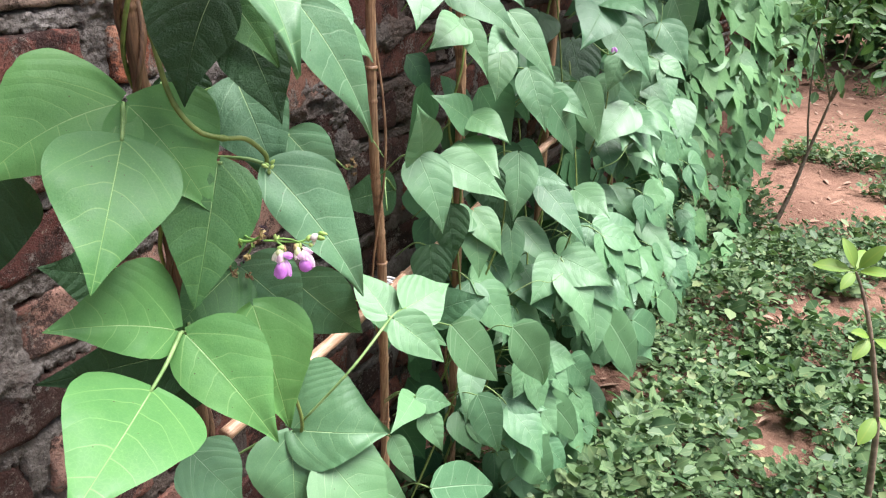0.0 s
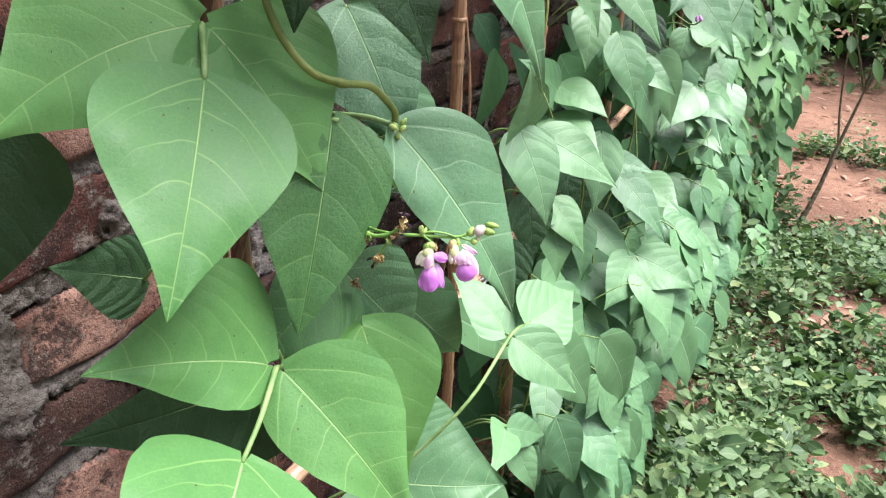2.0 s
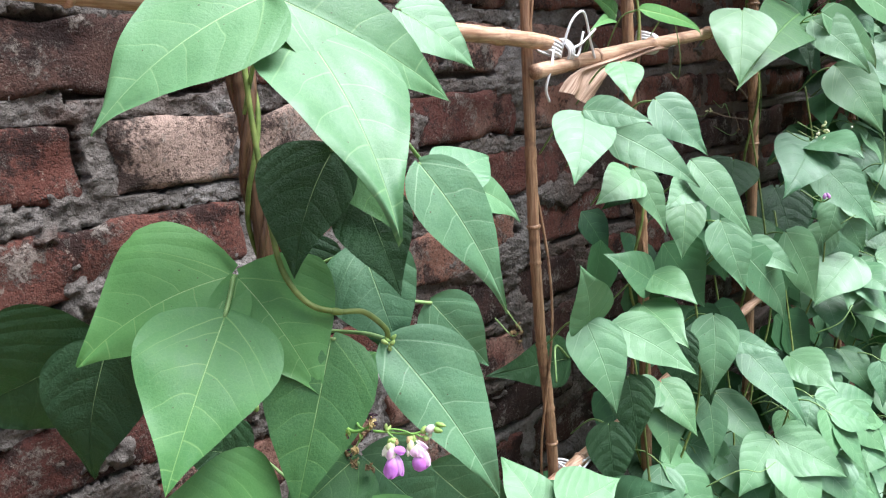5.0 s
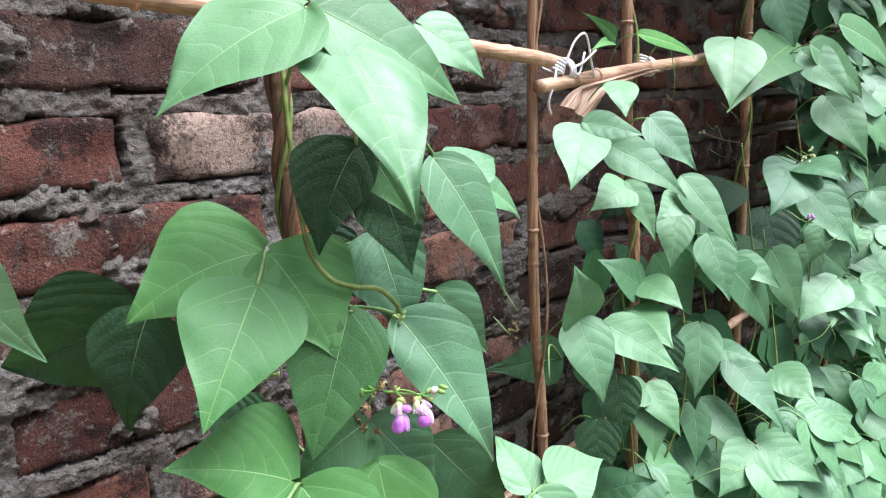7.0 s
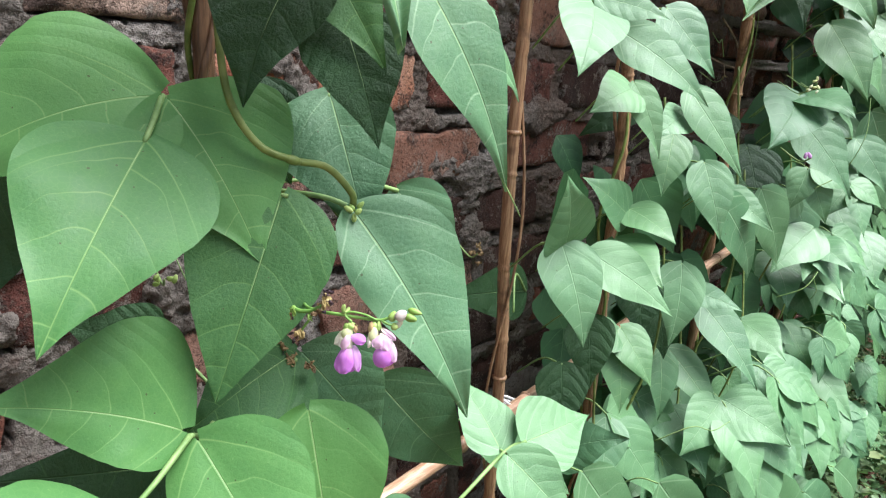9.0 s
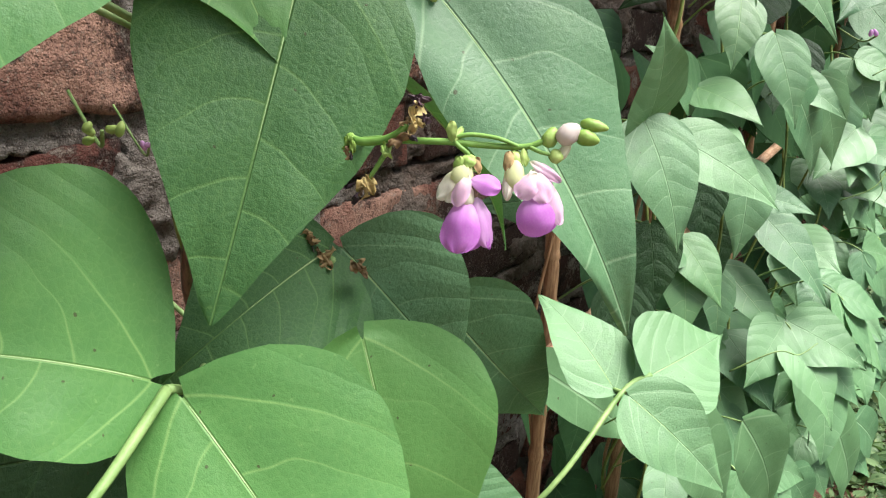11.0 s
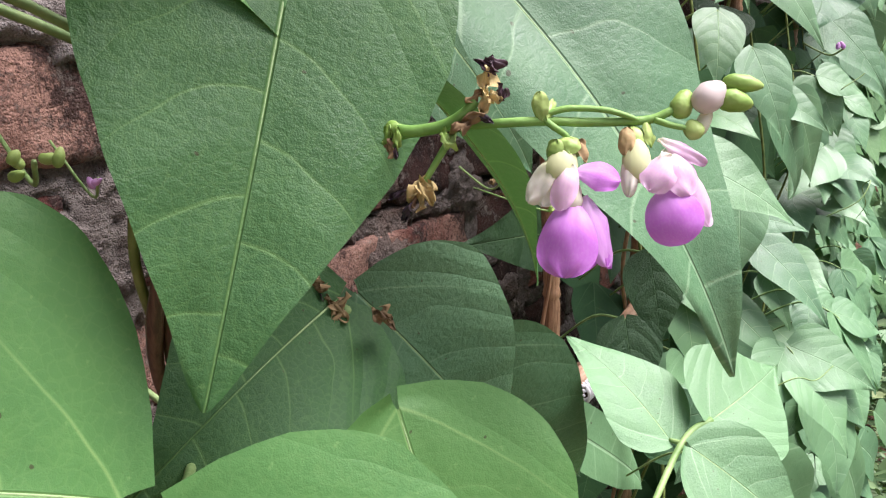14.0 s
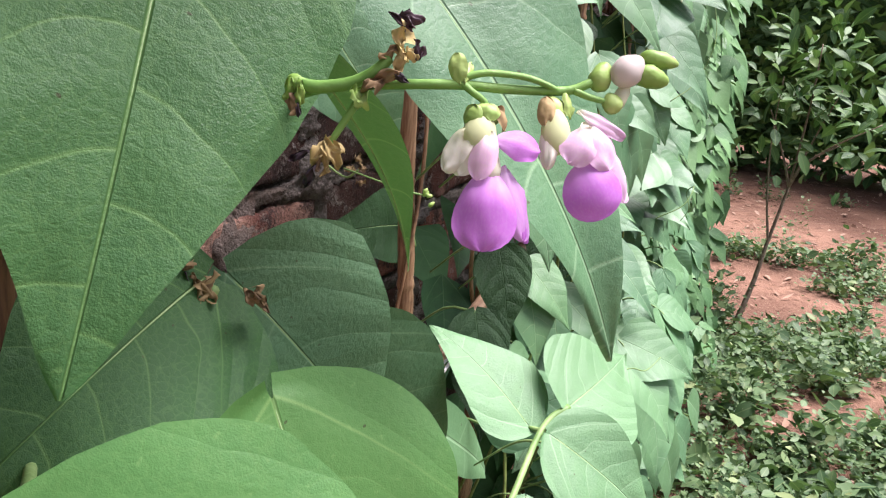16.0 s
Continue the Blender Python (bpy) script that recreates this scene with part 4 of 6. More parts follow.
g = bean_leaf((0.216, 0.269, 0.590), "broad bright green three-part bean leaf low on the vine")
leaflet(g, (0.228, 0.236, 0.577), (0.268, 0.158, 0.578), 0.066, face=(0.6, -0.45, 0.65), fold=0.14, bow=0.05)
leaflet(g, (0.214, 0.267, 0.592), (0.193, 0.211, 0.612), 0.052, face=(0.78, -0.36, 0.50), fold=0.1, bow=0.05, skew=0.38, sway=0.04)
leaflet(g, (0.218, 0.271, 0.588), (0.270, 0.278, 0.534), 0.049, face=(0.50, -0.62, 0.60), fold=0.15, bow=0.05, skew=-0.22, sway=-0.02)
petiole(g, [(0.216, 0.269, 0.590), (0.223, 0.252, 0.583), (0.228, 0.236, 0.577)], 0.001)
petiole(g, [(0.216, 0.269, 0.590), (0.210, 0.280, 0.585), (0.165, 0.322, 0.570)], 0.0009)
g = bean_leaf((0.214, 0.312, 0.672), "long pointed dark green bean leaf hanging from the vine")
# overhung by the leaf above; the mid green stands in for that shade
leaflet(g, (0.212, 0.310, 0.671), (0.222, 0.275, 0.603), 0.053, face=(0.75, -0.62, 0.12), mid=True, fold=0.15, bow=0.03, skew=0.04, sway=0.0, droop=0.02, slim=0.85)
petiole(g, [(0.214, 0.311, 0.671), (0.200, 0.308, 0.670), (0.165, 0.310, 0.664)], 0.0007)
g = bean_leaf((0.222, 0.336, 0.665), "long pointed green bean leaf beside the flowers")
leaflet(g, (0.223, 0.336, 0.664), (0.273, 0.357, 0.588), 0.046, face=(0.82, -0.45, 0.42), pale=True, fold=0.22, bow=0.05, skew=-0.24, sway=-0.02, ripple=1.5, droop=0.02)
leaflet(g, (0.191, 0.351, 0.704), (0.226, 0.343, 0.650), 0.050, face=(0.7, -0.6, 0.3), fold=0.12, bow=0.05, skew=0.1, dull=True, ripple=1.6)
petiole(g, [(0.191, 0.351, 0.704), (0.180, 0.345, 0.700), (0.160, 0.325, 0.690)], 0.0008)
petiole(g, [(0.222, 0.336, 0.665), (0.212, 0.330, 0.668), (0.190, 0.320, 0.668)], 0.0011)
g = bean_leaf((0.163, 0.428, 0.650))
leaflet(g, (0.163, 0.428, 0.650), (0.183, 0.459, 0.602), 0.042, face=(0.7, -0.6, 0.3), pale=True)
petiole(g, [(0.163, 0.428, 0.650), (0.160, 0.390, 0.660), (0.152, 0.330, 0.660)], 0.001)
g = bean_leaf((0.203, 0.327, 0.597), "dull dark green bean leaf pair with withered blooms at its joint")
leaflet(g, (0.203, 0.331, 0.599), (0.222, 0.365, 0.550), 0.040, face=(0.7, -0.6, 0.35), fold=0.12, skew=-0.25, dull=True)
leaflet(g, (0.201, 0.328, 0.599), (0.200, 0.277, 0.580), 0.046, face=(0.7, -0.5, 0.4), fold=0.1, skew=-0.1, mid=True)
petiole(g, [(0.203, 0.327, 0.597), (0.190, 0.335, 0.580), (0.165, 0.345, 0.550)], 0.001)
g = bean_leaf((0.190, 0.393, 0.561), "grey-green bean leaf in the shade of others")
leaflet(g, (0.190, 0.393, 0.561), (0.212, 0.448, 0.495), 0.050, face=(0.6, -0.75, 0.25), dull=True)
petiole(g, [(0.190, 0.393, 0.561), (0.165, 0.372, 0.556), (0.145, 0.345, 0.540)], 0.001)
g = bean_leaf((0.220, 0.318, 0.581))
leaflet(g, (0.220, 0.320, 0.583), (0.246, 0.318, 0.506), 0.052, face=(0.7, -0.5, 0.5), skew=-0.1, ripple=1.8)
petiole(g, [(0.220, 0.318, 0.581), (0.205, 0.335, 0.575), (0.170, 0.345, 0.570)], 0.0006)
g = bean_leaf((0.250, 0.440, 0.533), "small light green bean leaf on a long stalk")
leaflet(g, (0.253, 0.439, 0.536), (0.265, 0.483, 0.541), 0.042, face=(0.58, -0.24, 0.77), fold=0.14, bow=0.04, pale=True, slim=1.2)
leaflet(g, (0.243, 0.431, 0.530), (0.205, 0.440, 0.554), 0.031, face=(0.65, -0.45, 0.60), fold=0.2, pale=True, slim=0.85)
leaflet(g, (0.250, 0.428, 0.531), (0.286, 0.439, 0.502), 0.032, face=(0.6, -0.5, 0.6), fold=0.2, pale=True, slim=0.85)
petiole(g, [(0.253, 0.439, 0.536), (0.247, 0.428, 0.531), (0.242, 0.388, 0.511), (0.215, 0.365, 0.470)], 0.001)
petiole(g, [(0.248, 0.429, 0.531), (0.243, 0.431, 0.530)], 0.0008)
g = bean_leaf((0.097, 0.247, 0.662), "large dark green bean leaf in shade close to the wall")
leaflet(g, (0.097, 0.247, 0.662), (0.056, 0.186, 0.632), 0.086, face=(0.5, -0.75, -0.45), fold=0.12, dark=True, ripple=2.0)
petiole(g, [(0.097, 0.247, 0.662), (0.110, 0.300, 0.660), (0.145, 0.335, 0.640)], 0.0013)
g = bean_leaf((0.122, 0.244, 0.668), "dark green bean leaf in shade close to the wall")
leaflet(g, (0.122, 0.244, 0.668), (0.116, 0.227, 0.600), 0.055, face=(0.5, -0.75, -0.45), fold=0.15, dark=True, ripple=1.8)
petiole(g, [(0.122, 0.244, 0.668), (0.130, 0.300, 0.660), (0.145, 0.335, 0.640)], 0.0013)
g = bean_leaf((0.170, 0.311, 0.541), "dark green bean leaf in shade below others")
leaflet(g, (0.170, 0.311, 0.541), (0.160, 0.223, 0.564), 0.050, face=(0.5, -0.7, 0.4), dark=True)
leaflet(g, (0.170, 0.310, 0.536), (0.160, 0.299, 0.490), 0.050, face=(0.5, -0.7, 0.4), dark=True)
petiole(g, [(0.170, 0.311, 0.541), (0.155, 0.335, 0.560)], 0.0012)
g = bean_leaf((0.220, 0.124, 0.746))
leaflet(g, (0.220, 0.124, 0.746), (0.225, 0.156, 0.686), 0.026, face=(0.5, -0.6, 0.6), pale=True)
petiole(g, [(0.220, 0.124, 0.746), (0.170, 0.110, 0.790), (0.150, 0.165, 0.825)], 0.0011)
g = bean_leaf((0.212, 0.292, 0.823), "pale green three-part bean leaf at the top of a stake")
leaflet(g, (0.211, 0.291, 0.823), (0.196, 0.219, 0.776), 0.064, face=(0.50, -0.60, 0.60), fold=0.1, bow=0.05, soft=True, sway=0.02)
leaflet(g, (0.221, 0.304, 0.807), (0.285, 0.292, 0.731), 0.064, face=(0.70, -0.22, 0.66), fold=0.18, bow=0.04, soft=True, sway=-0.02, droop=0.03, slim=1.25, ripple=1.6)
leaflet(g, (0.212, 0.297, 0.823), (0.240, 0.374, 0.778), 0.052, face=(0.55, -0.55, 0.62), fold=0.2, soft=True)
petiole(g, [(0.212, 0.292, 0.823), (0.216, 0.300, 0.812), (0.221, 0.304, 0.807)], 0.0011)
petiole(g, [(0.212, 0.292, 0.823), (0.185, 0.303, 0.803), (0.155, 0.313, 0.775)], 0.0012)
g = bean_leaf((0.190, 0.389, 0.822))
leaflet(g, (0.190, 0.389, 0.822), (0.215, 0.420, 0.792), 0.040, face=(0.5, -0.5, 0.7), pale=True)
petiole(g, [(0.190, 0.389, 0.822), (0.170, 0.420, 0.830), (0.146, 0.440, 0.815)], 0.001)
g = bean_leaf((0.236, 0.352, 0.750), "narrow pointed light green bean leaf with a thread-like tip")
leaflet(g, (0.243, 0.344, 0.750), (0.269, 0.371, 0.677), 0.036, face=(0.70, -0.40, 0.60), fold=0.2, pale=True, droop=0.0, slim=1.3)
leaflet(g, (0.221, 0.382, 0.737), (0.223, 0.448, 0.705), 0.030, face=(0.6, -0.5, 0.65), fold=0.2, pale=True)
leaflet(g, (0.221, 0.382, 0.738), (0.217, 0.426, 0.745), 0.034, face=(0.6, -0.5, 0.6), fold=0.2, pale=True)
petiole(g, [(0.221, 0.382, 0.737), (0.236, 0.352, 0.751), (0.232, 0.330, 0.775), (0.195, 0.306, 0.802)], 0.0009)
petiole(g, [(0.243, 0.344, 0.750), (0.236, 0.352, 0.750)], 0.0008)
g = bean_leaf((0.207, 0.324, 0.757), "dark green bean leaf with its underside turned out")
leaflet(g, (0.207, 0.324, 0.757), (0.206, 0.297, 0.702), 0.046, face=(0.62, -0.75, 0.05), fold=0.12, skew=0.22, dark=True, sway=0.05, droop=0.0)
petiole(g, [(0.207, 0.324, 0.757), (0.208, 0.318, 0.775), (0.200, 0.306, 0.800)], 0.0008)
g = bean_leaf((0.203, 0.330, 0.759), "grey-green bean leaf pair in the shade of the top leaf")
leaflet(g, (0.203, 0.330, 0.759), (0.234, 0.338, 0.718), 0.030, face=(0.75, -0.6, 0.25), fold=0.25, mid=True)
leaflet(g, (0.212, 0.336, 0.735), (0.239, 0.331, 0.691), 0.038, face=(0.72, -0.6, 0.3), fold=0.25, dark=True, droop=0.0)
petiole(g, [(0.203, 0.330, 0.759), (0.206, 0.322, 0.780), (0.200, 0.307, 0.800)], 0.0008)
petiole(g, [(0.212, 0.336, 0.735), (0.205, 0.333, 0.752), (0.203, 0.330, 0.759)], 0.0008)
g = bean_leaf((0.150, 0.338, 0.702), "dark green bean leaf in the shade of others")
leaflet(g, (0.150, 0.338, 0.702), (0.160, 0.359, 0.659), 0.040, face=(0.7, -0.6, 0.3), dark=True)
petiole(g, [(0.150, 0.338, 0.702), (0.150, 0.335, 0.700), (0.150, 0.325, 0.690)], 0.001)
g = bean_leaf((0.100, 0.673, 0.522), "dark green bean leaf in shade close to the wall")
leaflet(g, (0.100, 0.673, 0.522), (0.090, 0.569, 0.536), 0.048, face=(0.8, -0.5, 0.3), dark=True)
petiole(g, [(0.100, 0.673, 0.522), (0.115, 0.630, 0.550), (0.134, 0.603, 0.530)], 0.001)
g = bean_leaf((0.165, 0.684, 0.832))
leaflet(g, (0.165, 0.684, 0.832), (0.163, 0.818, 0.814), 0.016, rows=16, cols=9, pale=False, face=(0.92, 0.06, 0.39))
petiole(g, [(0.165, 0.684, 0.832), (0.145, 0.688, 0.826), (0.120, 0.704, 0.797)], 0.0006)
g = bean_leaf((0.160, 0.657, 0.827))
leaflet(g, (0.160, 0.657, 0.827), (0.180, 0.579, 0.842), 0.013, rows=16, cols=9, pale=False, mid=True, face=(0.95, 0.19, -0.26))
petiole(g, [(0.160, 0.657, 0.827), (0.140, 0.661, 0.821), (0.115, 0.677, 0.792)], 0.0006)
g = bean_leaf((0.160, 0.651, 0.824))
leaflet(g, (0.160, 0.651, 0.824), (0.180, 0.589, 0.816), 0.011, rows=16, cols=9, pale=False, face=(0.62, 0.09, 0.78))
petiole(g, [(0.160, 0.651, 0.824), (0.140, 0.655, 0.818), (0.115, 0.671, 0.789)], 0.0006)
g = bean_leaf((0.180, 1.024, 0.836))
leaflet(g, (0.180, 1.024, 0.836), (0.200, 0.812, 0.769), 0.069, rows=16, cols=9, pale=False, mid=True, face=(0.62, -0.18, 0.76))
petiole(g, [(0.180, 1.024, 0.836), (0.160, 1.028, 0.830), (0.135, 1.044, 0.801)], 0.0006)
g = bean_leaf((0.150, 1.111, 0.834))
leaflet(g, (0.150, 1.111, 0.834), (0.170, 1.094, 0.765), 0.027, rows=16, cols=9, pale=False, dark=True, face=(0.53, -0.78, 0.34))
petiole(g, [(0.150, 1.111, 0.834), (0.130, 1.115, 0.828), (0.105, 1.131, 0.799)], 0.0006)
g = bean_leaf((0.170, 0.990, 0.888))
leaflet(g, (0.170, 0.990, 0.888), (0.190, 0.999, 0.828), 0.055, rows=16, cols=9, pale=True, face=(0.64, -0.76, 0.1))
petiole(g, [(0.170, 0.990, 0.888), (0.150, 0.994, 0.882), (0.125, 1.010, 0.853)], 0.0006)
g = bean_leaf((0.220, 0.958, 0.830))
leaflet(g, (0.220, 0.958, 0.830), (0.248, 1.082, 0.771), 0.041, rows=16, cols=9, pale=True, face=(0.98, -0.18, 0.09))
petiole(g, [(0.220, 0.958, 0.830), (0.200, 0.962, 0.824), (0.175, 0.978, 0.795)], 0.0006)
g = bean_leaf((0.220, 1.049, 0.856))
leaflet(g, (0.220, 1.049, 0.856), (0.240, 1.234, 0.800), 0.047, rows=16, cols=9, pale=True, face=(0.98, -0.04, 0.22))
petiole(g, [(0.220, 1.049, 0.856), (0.200, 1.053, 0.850), (0.175, 1.069, 0.821)], 0.0006)
g = bean_leaf((0.210, 1.353, 0.671))
leaflet(g, (0.210, 1.353, 0.671), (0.230, 1.421, 0.579), 0.074, rows=16, cols=9, pale=True, face=(0.84, -0.51, -0.19))
petiole(g, [(0.210, 1.353, 0.671), (0.190, 1.357, 0.665), (0.165, 1.373, 0.636)], 0.0006)
g = bean_leaf((0.235, 0.550, 0.461))
leaflet(g, (0.235, 0.550, 0.461), (0.258, 0.621, 0.367), 0.044, rows=16, cols=9, pale=True, face=(0.96, -0.26, 0.04))
petiole(g, [(0.235, 0.550, 0.461), (0.215, 0.554, 0.455), (0.190, 0.570, 0.426)], 0.0006)
g = bean_leaf((0.245, 0.673, 0.401))
leaflet(g, (0.245, 0.673, 0.401), (0.263, 0.755, 0.283), 0.051, rows=16, cols=9, pale=True, face=(0.95, -0.3, -0.06))
petiole(g, [(0.245, 0.673, 0.401), (0.225, 0.677, 0.395), (0.200, 0.693, 0.366)], 0.0006)
g = bean_leaf((0.225, 0.640, 0.329))
leaflet(g, (0.225, 0.640, 0.329), (0.248, 0.659, 0.247), 0.039, rows=16, cols=9, pale=True, face=(0.8, -0.59, 0.09))
petiole(g, [(0.225, 0.640, 0.329), (0.205, 0.644, 0.323), (0.180, 0.660, 0.294)], 0.0006)
g = bean_leaf((0.250, 0.787, 0.249))
leaflet(g, (0.250, 0.787, 0.249), (0.273, 0.905, 0.101), 0.042, rows=16, cols=9, pale=True, face=(0.98, -0.19, 0.0))
petiole(g, [(0.250, 0.787, 0.249), (0.230, 0.791, 0.243), (0.205, 0.807, 0.214)], 0.0006)
g = bean_leaf((0.225, 0.508, 0.407))
leaflet(g, (0.225, 0.508, 0.407), (0.245, 0.539, 0.388), 0.025, rows=16, cols=9, pale=True, face=(0.84, -0.24, 0.48))
petiole(g, [(0.225, 0.508, 0.407), (0.205, 0.512, 0.401), (0.180, 0.528, 0.372)], 0.0006)
g = bean_leaf((0.230, 0.515, 0.390))
leaflet(g, (0.230, 0.515, 0.390), (0.250, 0.515, 0.353), 0.024, rows=16, cols=9, pale=True, face=(0.71, -0.61, 0.37))
petiole(g, [(0.230, 0.515, 0.390), (0.210, 0.519, 0.384), (0.185, 0.535, 0.355)], 0.0006)
g = bean_leaf((0.220, 0.515, 0.403))
leaflet(g, (0.220, 0.515, 0.403), (0.240, 0.445, 0.419), 0.028, rows=16, cols=9, pale=True, face=(0.49, 0.32, 0.81))
petiole(g, [(0.220, 0.515, 0.403), (0.200, 0.519, 0.397), (0.175, 0.535, 0.368)], 0.0006)
g = bean_leaf((0.240, 0.515, 0.307))
leaflet(g, (0.240, 0.515, 0.307), (0.260, 0.631, 0.230), 0.047, rows=16, cols=9, pale=True, face=(0.92, 0.1, 0.39))
petiole(g, [(0.240, 0.515, 0.307), (0.220, 0.519, 0.301), (0.195, 0.535, 0.272)], 0.0006)
g = bean_leaf((0.215, 0.388, 0.427))
leaflet(g, (0.215, 0.388, 0.427), (0.253, 0.458, 0.337), 0.049, rows=16, cols=9, pale=True, face=(0.95, -0.2, 0.25))
petiole(g, [(0.215, 0.388, 0.427), (0.195, 0.392, 0.421), (0.170, 0.408, 0.392)], 0.0006)
g = bean_leaf((0.230, 0.460, 0.399))
leaflet(g, (0.230, 0.460, 0.399), (0.250, 0.468, 0.354), 0.020, rows=16, cols=9, pale=True, face=(0.79, -0.55, 0.26))
petiole(g, [(0.230, 0.460, 0.399), (0.210, 0.464, 0.393), (0.185, 0.480, 0.364)], 0.0006)
g = bean_leaf((0.170, 0.307, 0.465))
leaflet(g, (0.170, 0.307, 0.465), (0.198, 0.321, 0.423), 0.047, rows=16, cols=9, pale=True, face=(0.82, -0.41, 0.41))
petiole(g, [(0.170, 0.307, 0.465), (0.150, 0.311, 0.459), (0.125, 0.327, 0.430)], 0.0006)
g = bean_leaf((0.270, 0.949, 0.292))
leaflet(g, (0.270, 0.949, 0.292), (0.298, 1.129, 0.088), 0.063, rows=16, cols=9, pale=True, face=(0.98, -0.2, -0.05))
petiole(g, [(0.270, 0.949, 0.292), (0.250, 0.953, 0.286), (0.225, 0.969, 0.257)], 0.0006)
g = bean_leaf((0.290, 1.049, 0.240))
leaflet(g, (0.290, 1.049, 0.240), (0.310, 1.169, 0.140), 0.055, rows=16, cols=9, pale=True, face=(0.99, -0.05, 0.14))
petiole(g, [(0.290, 1.049, 0.240), (0.270, 1.053, 0.234), (0.245, 1.069, 0.205)], 0.0006)
g = bean_leaf((0.260, 0.836, 0.278))
leaflet(g, (0.260, 0.836, 0.278), (0.280, 0.884, 0.214), 0.046, rows=16, cols=9, pale=True, face=(0.95, -0.31, 0.07))
petiole(g, [(0.260, 0.836, 0.278), (0.240, 0.840, 0.272), (0.215, 0.856, 0.243)], 0.0006)
g = bean_leaf((0.250, 0.715, 0.226))
leaflet(g, (0.250, 0.715, 0.226), (0.273, 0.785, 0.116), 0.057, rows=16, cols=9, pale=True, face=(0.96, -0.29, 0.02))
petiole(g, [(0.250, 0.715, 0.226), (0.230, 0.719, 0.220), (0.205, 0.735, 0.191)], 0.0006)
g = bean_leaf((0.160, 0.523, 0.475))
leaflet(g, (0.160, 0.523, 0.475), (0.180, 0.670, 0.358), 0.037, rows=16, cols=9, pale=True, face=(0.98, 0.02, 0.19))
petiole(g, [(0.160, 0.523, 0.475), (0.140, 0.527, 0.469), (0.115, 0.543, 0.440)], 0.0006)
g = bean_leaf((0.200, 0.679, 0.345))
leaflet(g, (0.200, 0.679, 0.345), (0.220, 0.626, 0.298), 0.033, rows=16, cols=9, pale=True, face=(0.44, -0.5, 0.74))
petiole(g, [(0.200, 0.679, 0.345), (0.180, 0.683, 0.339), (0.155, 0.699, 0.310)], 0.0006)
g = bean_leaf((0.250, 0.874, 0.118))
leaflet(g, (0.250, 0.874, 0.118), (0.270, 0.888, 0.031), 0.047, rows=16, cols=9, pale=True, face=(0.74, -0.67, 0.07))
petiole(g, [(0.250, 0.874, 0.118), (0.230, 0.878, 0.112), (0.205, 0.894, 0.083)], 0.0006)
g = bean_leaf((0.300, 1.160, 0.231))
leaflet(g, (0.300, 1.160, 0.231), (0.320, 1.297, 0.124), 0.049, rows=16, cols=9, pale=True, face=(0.99, -0.03, 0.15))
petiole(g, [(0.300, 1.160, 0.231), (0.280, 1.164, 0.225), (0.255, 1.180, 0.196)], 0.0006)
g = bean_leaf((0.200, 0.340, 0.648), "folded bean leaf seen edge-on, yellow-green against the light")
leaflet(g, (0.200, 0.340, 0.648), (0.213, 0.403, 0.586), 0.026, face=(0.35, 0.35, 0.8), fold=0.5)
petiole(g, [(0.200, 0.340, 0.648), (0.180, 0.330, 0.660), (0.155, 0.322, 0.660)], 0.001)
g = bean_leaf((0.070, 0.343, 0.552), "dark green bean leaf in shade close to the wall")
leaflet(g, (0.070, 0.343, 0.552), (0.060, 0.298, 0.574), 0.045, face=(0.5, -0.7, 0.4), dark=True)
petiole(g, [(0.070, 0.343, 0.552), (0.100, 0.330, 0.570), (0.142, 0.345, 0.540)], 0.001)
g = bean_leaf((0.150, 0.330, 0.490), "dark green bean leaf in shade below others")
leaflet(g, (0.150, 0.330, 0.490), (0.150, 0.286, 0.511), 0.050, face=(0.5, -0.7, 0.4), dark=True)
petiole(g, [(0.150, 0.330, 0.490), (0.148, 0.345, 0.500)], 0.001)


def vine_leaf(tone, *blades):
    """A leaf of the trellis: its blades as base, tip and width, on one stalk that runs back into the vine."""
    # the dark tone carries the shade within the vine in its leaf colour
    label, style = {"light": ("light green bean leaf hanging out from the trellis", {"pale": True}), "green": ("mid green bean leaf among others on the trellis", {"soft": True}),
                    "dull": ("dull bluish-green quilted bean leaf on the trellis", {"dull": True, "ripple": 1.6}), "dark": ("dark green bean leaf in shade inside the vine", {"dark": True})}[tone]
    joint = Vector(blades[0][0])
    o = bean_leaf(joint, label)
    for base, tip, width in blades:
        out = Vector((0.52, -0.05, 0.0)) - Vector((base[0], base[1] * 0.9, base[2] - 0.78))
        face = out.normalized() * 0.75 + Vector((0.35, -0.05, 0.55))
        leaflet(o, base, tip, width, face=face, fold=0.11, bow=0.05, rows=18, cols=9, **style)
        if (Vector(base) - joint).length > 0.004:
            petiole(o, [joint, (joint + Vector(base)) / 2 + Vector((-0.002, 0, 0)), base], 0.0007)
    petiole(o, [joint, joint + Vector((-0.022, 0.006, -0.004)), joint + Vector((-0.05, 0.016, -0.03))], 0.0008)
    return o


vine_leaf("light", ((0.200, 0.824, 0.606), (0.220, 0.905, 0.515), 0.050))
vine_leaf("light", ((0.200, 0.945, 0.602), (0.222, 0.995, 0.512), 0.055))
vine_leaf("light", ((0.190, 0.562, 0.756), (0.213, 0.515, 0.717), 0.045), ((0.190, 0.564, 0.760), (0.230, 0.586, 0.751), 0.025))
vine_leaf("light", ((0.190, 0.598, 0.742), (0.249, 0.622, 0.702), 0.036))
vine_leaf("light", ((0.190, 0.613, 0.790), (0.214, 0.585, 0.765), 0.028))
vine_leaf("light", ((0.190, 0.667, 0.760), (0.228, 0.681, 0.717), 0.039))
